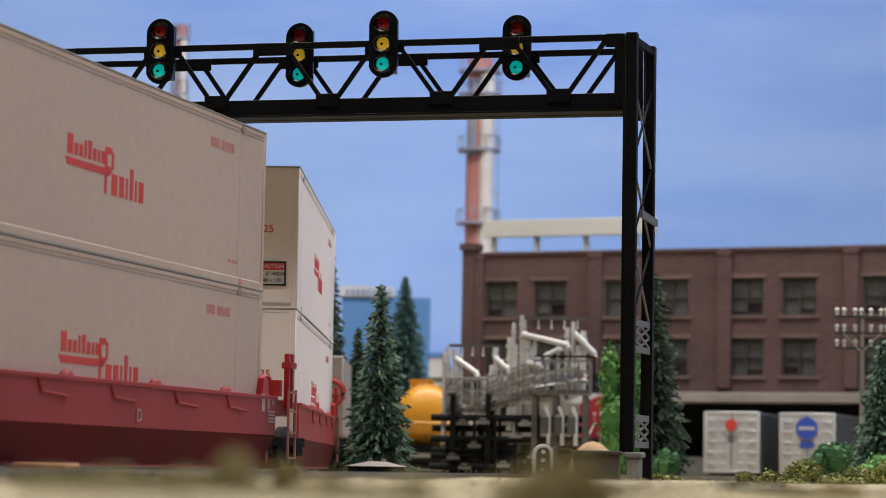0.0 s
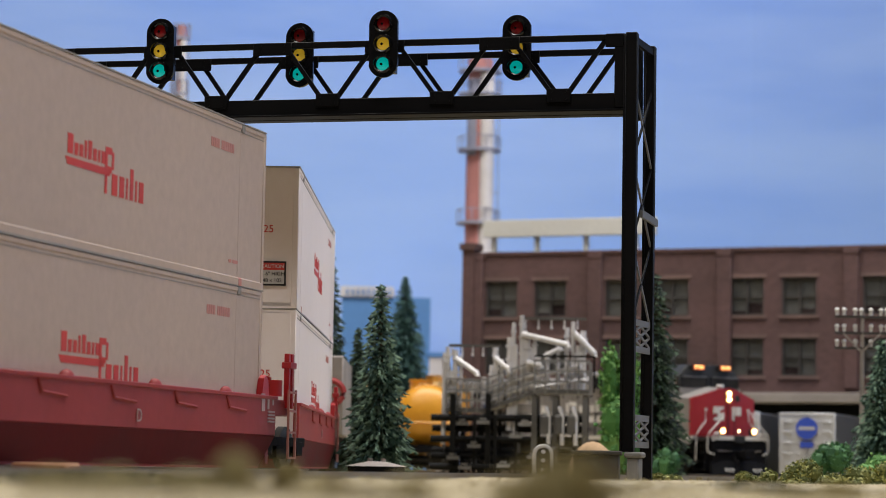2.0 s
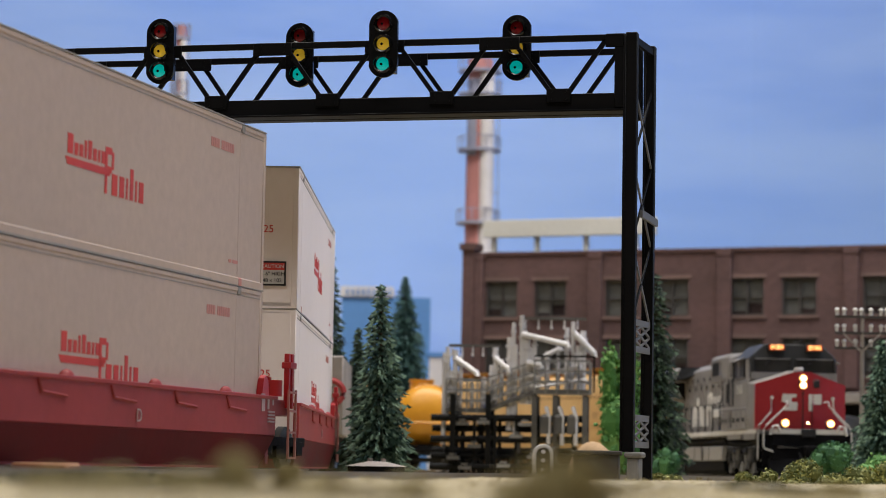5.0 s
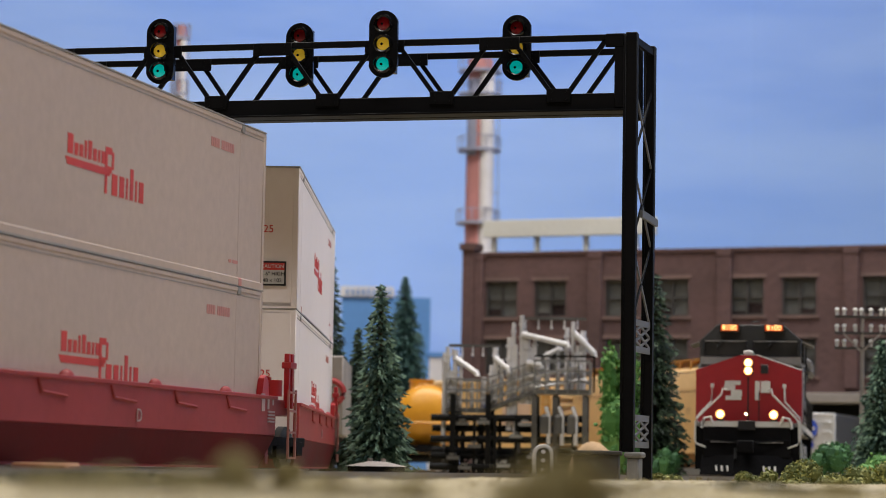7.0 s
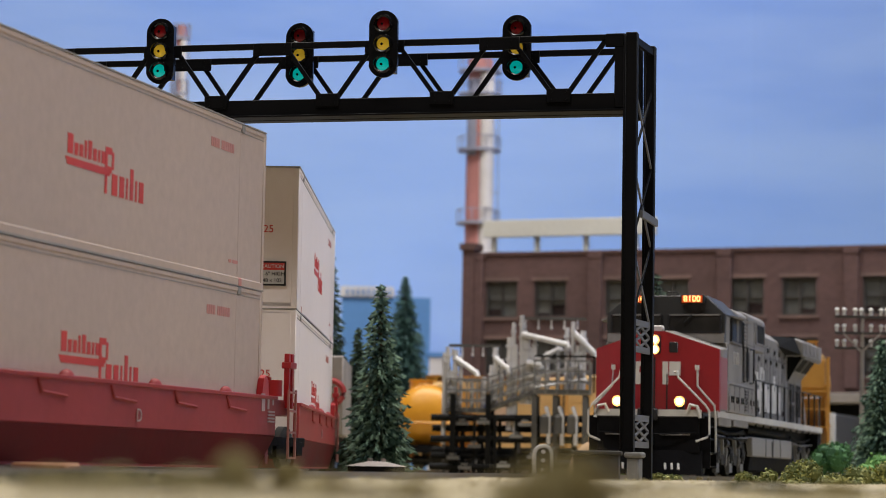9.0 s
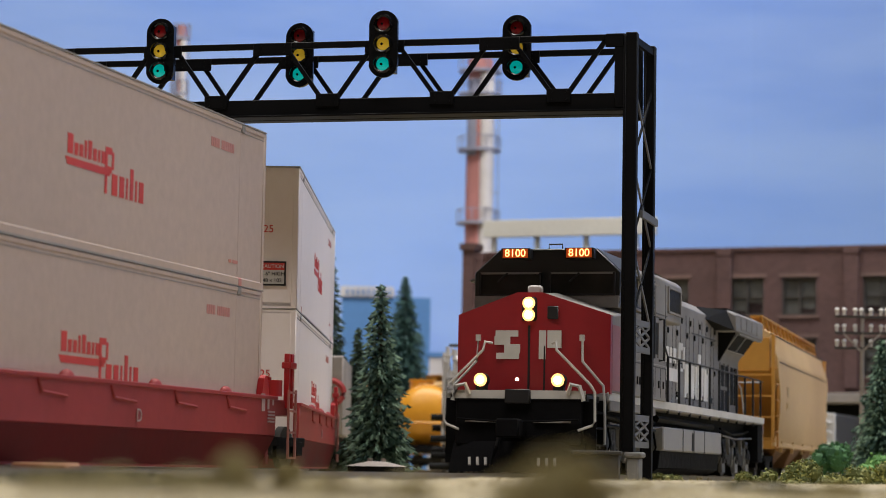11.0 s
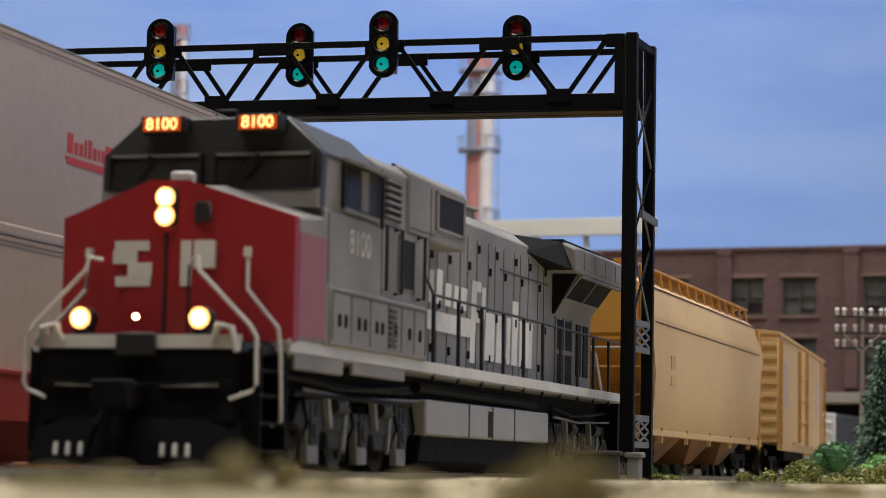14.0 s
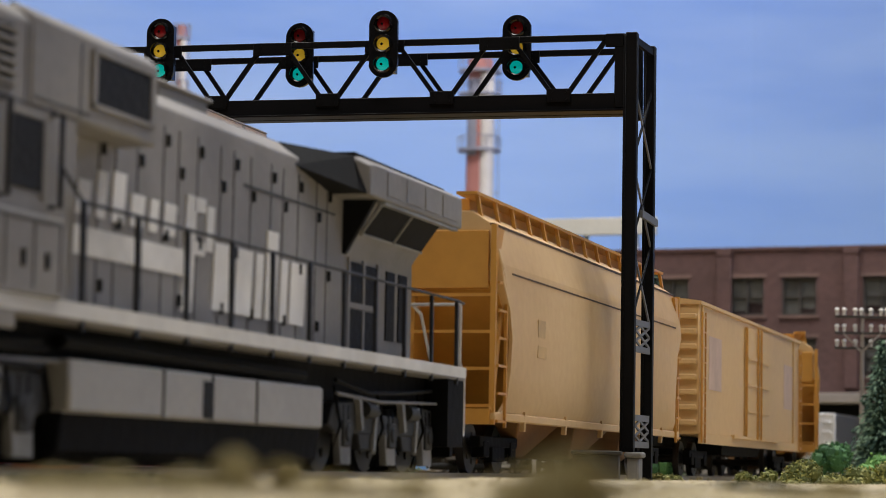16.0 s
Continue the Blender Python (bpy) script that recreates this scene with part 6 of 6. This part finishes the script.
    for a, b, rad in (((2.45, 0.1, 4.95), (4.0, -0.1, 4.6), 0.10), ((0.2, 0.1, 4.1), (0.95, -0.1, 3.6), 0.09), ((1.5, 0.1, 4.15), (2.0, 0.0, 3.75), 0.10), ((2.9, 0, 3.5), (4.4, -0.1, 3.9), 0.06), ((3.2, -0.1, 4.2), (3.75, -0.1, 4.5), 0.08), ((4.2, 0, 5.0), (4.9, -0.1, 4.3), 0.11), ((2.6, 0, 4.0), (3.1, 0, 3.9), 0.09), ((2.9, -0.2, 3.15), (4.6, -0.2, 3.45), 0.05)):
        part("loading_arm", Shape().tube([a, b], rad, 9), SILVER, r, "silver sloping loading arm")
        part("joint", Shape().dome((b[0], b[1], b[2] - 0.1), 0.10, 0.10, 0.14, 9, 3), SILVER, r)
    for x0, x1, z in ((-0.05, 1.7, 4.55), (2.4, 4.6, 5.5)):
        part("top_beam", Shape().bar((x0, 0.25, z), (x1, 0.25, z), 0.08, 0.09), RACK_GREY, r)
        for i in range(5):
            x = x0 + (x1 - x0) * (i + 0.3) / 5
            part("hanger", Shape().tube([(x, 0.25, z), (x, 0.25, z - 0.3)], 0.03, 6).disc((x, 0.25, z - 0.3), 0.045, 0.1, "z", 8), SILVER, r)
    part("guard_rail", Shape().bar((2.9, -0.4, 4.2), (4.9, -0.4, 4.2), 0.05, 0.06).bar((4.9, -0.4, 3.0), (4.9, -0.4, 4.2), 0.06, 0.06), RACK_DARK, r)
    tr = Shape()
    for x in (0.2, 0.9, 1.6, 2.3):
        tr.bar((x, -0.3, 0.0), (x, -0.3, 2.2), 0.1, 0.1).bar((x, -0.3, 0.1), (x + 0.7, -0.3, 0.9), 0.05, 0.07).bar((x + 0.7, -0.3, 0.1), (x, -0.3, 0.9), 0.05, 0.07)
    part("trestle", tr, RACK_DARK, r)


def tank_car():
    c = thing("tank_car", place(-0.80, 100.4, 0, -0.06), "yellow tank car standing beside the loading rack", "freight car")
    rings = []
    for y, q in ((-5.2, 0.25), (-5.1, 0.6), (-4.9, 0.85), (-4.6, 1.0), (4.6, 1.0), (4.9, 0.85), (5.1, 0.6), (5.2, 0.25)):
        rings.append([(1.25 * q * math.cos(2 * math.pi * k / 28), y, 2.2 + 1.25 * q * math.sin(2 * math.pi * k / 28)) for k in range(28)])
    part("tank", Shape().loft(rings), TANK_YELLOW, c)
    part("end_seam", Shape().tube([(1.21 * math.cos(a / 24 * 2 * math.pi), -4.62, 2.2 + 1.262 * math.sin(a / 24 * 2 * math.pi)) for a in range(25)], 0.03, 4), TANK_YELLOW, c)
    part("walkway", Shape().box(-0.3, 0.3, -3.9, 3.9, 3.42, 3.47), TANK_YELLOW, c)
    part("dome", Shape().tube([(0, 0, 3.3), (0, 0, 3.75)], 0.5, 16).disc((0, 0, 3.78), 0.55, 0.08, "z"), TANK_YELLOW, c)
    part("tank_band", Shape().tube([(1.27 * math.cos(a / 20 * 2 * math.pi), -2.5, 2.2 + 1.27 * math.sin(a / 20 * 2 * math.pi)) for a in range(21)], 0.03, 4), RACK_DARK, c)
    part("underframe", Shape().box(-1.2, 1.2, -5.6, 5.6, 0.75, 1.0), UNDER, c)
    for y in (-3.9, 3.9):
        bogie(c, y, 0.42, 1.0)
    for y in (-5.5, 5.5):
        part("end_rail", Shape().tube([(-1.2, y, 1.0), (-1.2, y, 1.9), (1.2, y, 1.9), (1.2, y, 1.0)], 0.04, 5), TANK_YELLOW, c)


def grey_car():
    c = thing("hopper_car", place(-4.42, 71.0, 0, 0.0), "dull olive-grey freight car with a red ring emblem", "freight car")
    part("body", Shape().box(-1.5, 1.5, 0, 12, 1.0, 3.4), TRIM, c, bevel=0.05)
    part("ring_emblem", Shape().tube([(1.1 + 0.42 * math.cos(a / 16 * 2 * math.pi), -0.03, 2.3 + 0.36 * math.sin(a / 16 * 2 * math.pi)) for a in range(17)], 0.10, 6), WELL_RED, c, "red ring emblem")
    part("underframe", Shape().box(-1.3, 1.3, 0.1, 12, 0.7, 1.0), UNDER, c)
    for y in (1.8, 10.0):
        bogie(c, y, 0.42, 1.0)


def trailer(x, y, turn, logo, label):
    t = thing("road_trailer", place(x, y, -0.3, turn), label, "trailer", "trailers at the dock")
    w, h0, h1 = 1.27, 0.42, 3.2
    part("body", Shape().box(-w, w, 0.06, 9.5, h0, h1), TRAILER_SIDE, t, bevel=0.06)
    part("front_frame", Shape().box(-w - 0.02, -w + 0.12, -0.02, 0.12, h0, h1).box(w - 0.12, w + 0.02, -0.02, 0.12, h0, h1).box(-w, w, -0.02, 0.12, h1 - 0.12, h1 + 0.02).box(-w, w, -0.02, 0.12, h0, h0 + 0.12), ALU, t, "aluminium end frame", bevel=0.03)
    for sgn in (-1, 1):
        d = part("door", Shape().box(sgn * 0.02, sgn * (w - 0.1), 0.0, 0.08, h0 + 0.1, h1 - 0.1), ALU, t, "aluminium panel door", bevel=0.02)
        for z in (0.85, 1.35, 1.85, 2.35, 2.8):
            part("hinge", Shape().box(sgn * 0.72, sgn * 1.1, -0.09, 0.0, z - 0.05, z + 0.05).box(sgn * 0.3, sgn * 0.5, -0.07, 0.0, z - 0.04, z + 0.04), ALU, d, bevel=0.015)
        part("lock_rod", Shape().tube([(sgn * 0.16, -0.05, h0 + 0.15), (sgn * 0.16, -0.05, h1 - 0.2)], 0.03, 6), ALU, d)
    if logo == "red":
        part("emblem", Shape().disc((0, -0.1, 2.6), 0.26, 0.05), RED_LOGO, t, "red round emblem")
        part("emblem_bar", Shape().box(-0.25, 0.25, -0.04, 0, 2.0, 2.1).box(-0.2, 0.2, -0.04, 0, 1.84, 1.92), RACK_GREY, t)
    else:
        part("emblem", Shape().disc((0, -0.11, 2.5), 0.5, 0.05, n=24), BLUE_LOGO, t, "blue round emblem")
        part("emblem_bar", Shape().box(-0.36, 0.36, -0.15, -0.13, 2.43, 2.58), ALU, t)
        part("emblem_bar", Shape().box(-0.3, 0.3, -0.1, 0, 1.62, 1.9), BLUE_LOGO, t)
    part("chassis", Shape().box(-0.9, 0.9, 0.2, 9.3, 0.28, 0.44), UNDER, t)
    for y_ in (1.3, 2.5):
        for sgn in (-1, 1):
            part("wheel", Shape().disc((sgn * 0.95, y_, 0.34), 0.34, 0.4, "x", 16), UNDER, t)


def telegraph_pole():
    p = thing("telegraph_pole", place(13.35, 75.0, -0.3), "grey telegraph pole with three crossarms of white insulators", "utility pole")
    part("pole", Shape().tube([(0, 0, 0), (0.03, 0, 5.6)], 0.09, 8, 0.06), TRIM, p)
    for z in (5.62, 5.1, 4.62):
        part("crossarm", Shape().box(-0.85, 0.85, -0.06, 0.06, z - 0.24, z - 0.16), BROWN_FRAME, p)
        for x in (-0.78, -0.55, -0.2, 0.0, 0.3, 0.62, 0.8):
            if abs(x) < 0.1 and z < 5.5:
                continue
            part("insulator", Shape().tube([(x, 0, z - 0.15), (x, 0, z + 0.02)], 0.055, 8).dome((x, 0, z), 0.085, 0.085, 0.10, 9, 3), WHITE_PRINT, p, "white insulator")
    part("brace", Shape().bar((-0.6, -0.05, 4.9), (0, -0.05, 4.3), 0.04, 0.06).bar((0.6, -0.05, 4.9), (0, -0.05, 4.3), 0.04, 0.06), TRIM, p)


def lineside():
    b = thing("equipment_box", place(2.86, 43.1, -0.33, 0.1), "low grey concrete lineside box", "lineside box")
    part("body", Shape().box(-0.42, 0.42, -0.3, 0.4, 0, 0.7), BOX_GREY, b, bevel=0.02)
    part("lid", Shape().box(-0.46, 0.46, -0.34, 0.44, 0.7, 0.78), BOX_GREY, b, bevel=0.02)
    k = thing("boulder", place(4.40, 68.0, -0.42), "smooth rounded tan boulder by the track", "rock")
    part("stone", Shape().dome((0, 0, -0.1), 0.8, 0.7, 1.45, 16, 6), ROCK, k)
    a = thing("dwarf_signal", place(2.63, 60.0, -0.3), "small arched grey dwarf signal", "signal")
    q = 0.26
    out = [(q, 0.0)] + [(q * math.cos(math.pi * i / 10), 0.78 + q * math.sin(math.pi * i / 10)) for i in range(11)] + [(-q, 0.0)]
    part("case", Shape().prism_y(out, 0, 0.3), WHITE_PRINT, a, bevel=0.02)
    q = 0.17
    inn = [(q, 0.1)] + [(q * math.cos(math.pi * i / 10), 0.78 + q * math.sin(math.pi * i / 10)) for i in range(11)] + [(-q, 0.1)]
    part("face", Shape().prism_y(inn, -0.03, 0.02), CAB_BLACK, a)
    for z in (0.38, 0.62, 0.84):
        part("lamp", Shape().disc((0, -0.05, z), 0.055, 0.04, n=8), SILVER, a)
    f = thing("flat_cover", place(-1.5, 57.0, -0.3), "low pale hatch cover on the ground", "hatch")
    part("plate", Shape().loft([[(-0.75, -0.4, 0.4), (0.75, -0.4, 0.4), (0.75, 0.4, 0.4), (-0.75, 0.4, 0.4)], [(-0.2, -0.15, 0.52), (0.2, -0.15, 0.52), (0.2, 0.15, 0.52), (-0.2, 0.15, 0.52)]]), TRIM, f)
    part("plinth", Shape().box(-0.68, 0.68, -0.36, 0.36, 0, 0.4), UNDER, f)
    part("knob", Shape().disc((-0.16, 0, 0.54), 0.06, 0.1, "z", 8).disc((0.16, 0, 0.54), 0.06, 0.1, "z", 8), TRIM, f)
    e = thing("kerb_edging", place(0, 0), "pale flat stone edging set in the sand", "kerb")
    for i in range(7):
        x = 1.2 + 0.72 * i
        part("slab", Shape().box(x, x + 0.68, 21.0 - 0.3 * i, 21.6 - 0.3 * i, -0.34, -0.02), EDGE, e, bevel=0.02)
    q_ = thing("clay_block", place(-5.55, 33.5, -0.3, 0.2), "flat terracotta-coloured block beside the track", "block")
    part("slab", Shape().box(-0.42, 0.42, -0.3, 0.3, 0, 0.36), BLOCK, q_, bevel=0.04)
    h = thing("distant_hall", place(-3.9, 160.0, -0.3), "pale blue hall with a white roof edge in the haze", "building")
    part("wall", Shape().box(-2.9, 3.1, 0, 5, 0, 11.9), BLUE_HALL, h)
    part("roof_edge", Shape().box(-3.0, 0.6, -0.2, 5, 11.9, 12.6), STACK_WHITE, h)
    for k_ in range(9):
        part("roof_vent", Shape().box(-2.6 + 0.36 * k_, -2.45 + 0.36 * k_, -0.3, 0, 12.0, 12.4), BLUE_HALL, h)
    s2 = thing("distant_shed", place(0.1, 160.0, -0.3), "small white shed far off", "building")
    part("wall", Shape().box(-0.9, 0.4, 0, 3, 0, 7.9), STACK_WHITE, s2)
    part("roof", Shape().box(-1.0, 0.5, -0.1, 3.1, 7.9, 8.2), BLUE_HALL, s2)


# ---- build everything ----
build_setting()
build_track("track_main", main_line, -40, 165, "outer railway track with brown sleepers on ballast")
build_track("track_inner", inner_line, -32, 70, "inner railway track with brown sleepers on ballast")
build_works()
build_stack(2.2, 150.0, 0.85, 26.6, "tall red and white banded smokestack with ring platforms")
build_stack(-17.3, 152.0, 0.36, 28.8, "second banded smokestack partly hidden by containers")
build_bridge()
NEAR = place(-3.31, 43.33, 0, 0.275)
well_car(NEAR @ place(-1.32, 0.55), 14.9, "red well car carrying two stacked white containers")
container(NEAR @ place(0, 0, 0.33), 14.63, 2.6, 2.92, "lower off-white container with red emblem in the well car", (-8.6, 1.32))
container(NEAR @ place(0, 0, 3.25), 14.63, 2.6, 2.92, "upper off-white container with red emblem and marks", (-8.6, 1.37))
FAR = place(-2.84, 61.6, 0, 0.010)
well_car(FAR @ place(-1.32, 0.4), 14.1, "red well car coupled behind the first on the curve")
for z_, lab in ((0.33, "lower off-white container on the second well car"), (3.25, "upper off-white container with a caution plate on its end")):
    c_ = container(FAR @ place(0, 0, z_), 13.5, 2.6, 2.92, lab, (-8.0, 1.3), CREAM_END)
    words("size_mark", "25", 0.22, RED_LOGO, c_, (-0.60, -13.51, 1.64 if z_ > 1 else 1.60), (90, 0, 0), "red number 25")
    if z_ > 1:
        pl = part("caution_plate", Shape().box(-0.76, -0.24, -13.53, -13.5, 0.50, 0.96), WHITE_PRINT, c_, "white caution plate with a black border")
        part("border", Shape().box(-0.78, -0.22, -13.535, -13.51, 0.48, 0.515).box(-0.78, -0.22, -13.535, -13.51, 0.945, 0.98).box(-0.255, -0.22, -13.535, -13.51, 0.48, 0.98).box(-0.78, -0.745, -13.535, -13.51, 0.48, 0.98), CAB_BLACK, pl)
        part("band", Shape().box(-0.745, -0.255, -13.534, -13.52, 0.80, 0.945), RED_LOGO, pl)
        words("heading", "CAUTION", 0.105, WHITE_PRINT, pl, (-0.50, -13.538, 0.872), (90, 0, 0))
        words("line", "9'-6\" HIGH", 0.11, CAB_BLACK, pl, (-0.50, -13.536, 0.72), (90, 0, 0))
        words("line", "48 x 102", 0.11, CAB_BLACK, pl, (-0.50, -13.536, 0.585), (90, 0, 0))
build_rack()
tank_car()
grey_car()
trailer(13.3, 108.0, 0.30, "red", "aluminium-ended road trailer with shade-dark sides and a red round emblem")
trailer(16.75, 108.0, 0.34, "blue", "aluminium-ended road trailer with shade-dark sides and a blue round emblem")
telegraph_pole()
lineside()
build_plants()
LOCO = build_locomotive()
HOP = covered_hopper(TAN, HOPPER, "tan covered hopper car with ochre ends and roof walk")
BOX = box_car(BOXCAR, "yellow double-door box car with ladders")
HOP2 = covered_hopper(TAN, HOPPER, "weathered tan covered hopper car")
BOX2 = box_car(BOXCAR, "yellow box car further back in the train")
HOP3 = covered_hopper(TANK_YELLOW, HOPPER, "yellow covered hopper at the end of the train")


# ---- what moves ----
RUN = [(0, 70.45), (0.5, 67.7), (1, 64.95), (1.5, 62.21), (2, 59.45), (2.5, 56.69), (3, 53.89), (3.5, 51.09), (4, 48.32), (5, 42.95), (6, 37.6), (6.5, 34.91), (7, 32.17), (7.5, 29.35),
       (8, 26.47), (8.5, 23.53), (9, 20.47), (10, 14.25), (11, 7.95), (11.5, 4.83), (12, 1.81), (12.5, -1.14), (13, -4.12), (13.5, -7.09), (14, -10.12), (14.5, -13.14), (15, -16.18), (15.5, -19.2), (16, -22.2)]


def run_at(t):
    """Where the locomotive's nose is on the outer track."""
    return float(np.interp(t, [a for a, b in RUN], [b for a, b in RUN]))


def motions():
    for ob, back, front, rear in ((LOCO, 0, 3.8, 17.2), (HOP, 21.8, 1.9, 14.5), (BOX, 40.3, 2.2, 15.6), (HOP2, 59.5, 1.9, 14.5), (BOX2, 77.4, 2.2, 15.6), (HOP3, 96.6, 1.9, 14.5)):
        walk(ob, [(k / 4, on_track(main_line, run_at(k / 4) + back, front, rear)) for k in range(65)])
    for w, y, r in WHEELS:
        place_ = Matrix.Translation((0, y * S, r * S))
        walk(w, [(k / 10, place_ @ Matrix.Rotation((run_at(0) - run_at(k / 10)) / r, 4, "X")) for k in range(161)])


motions()
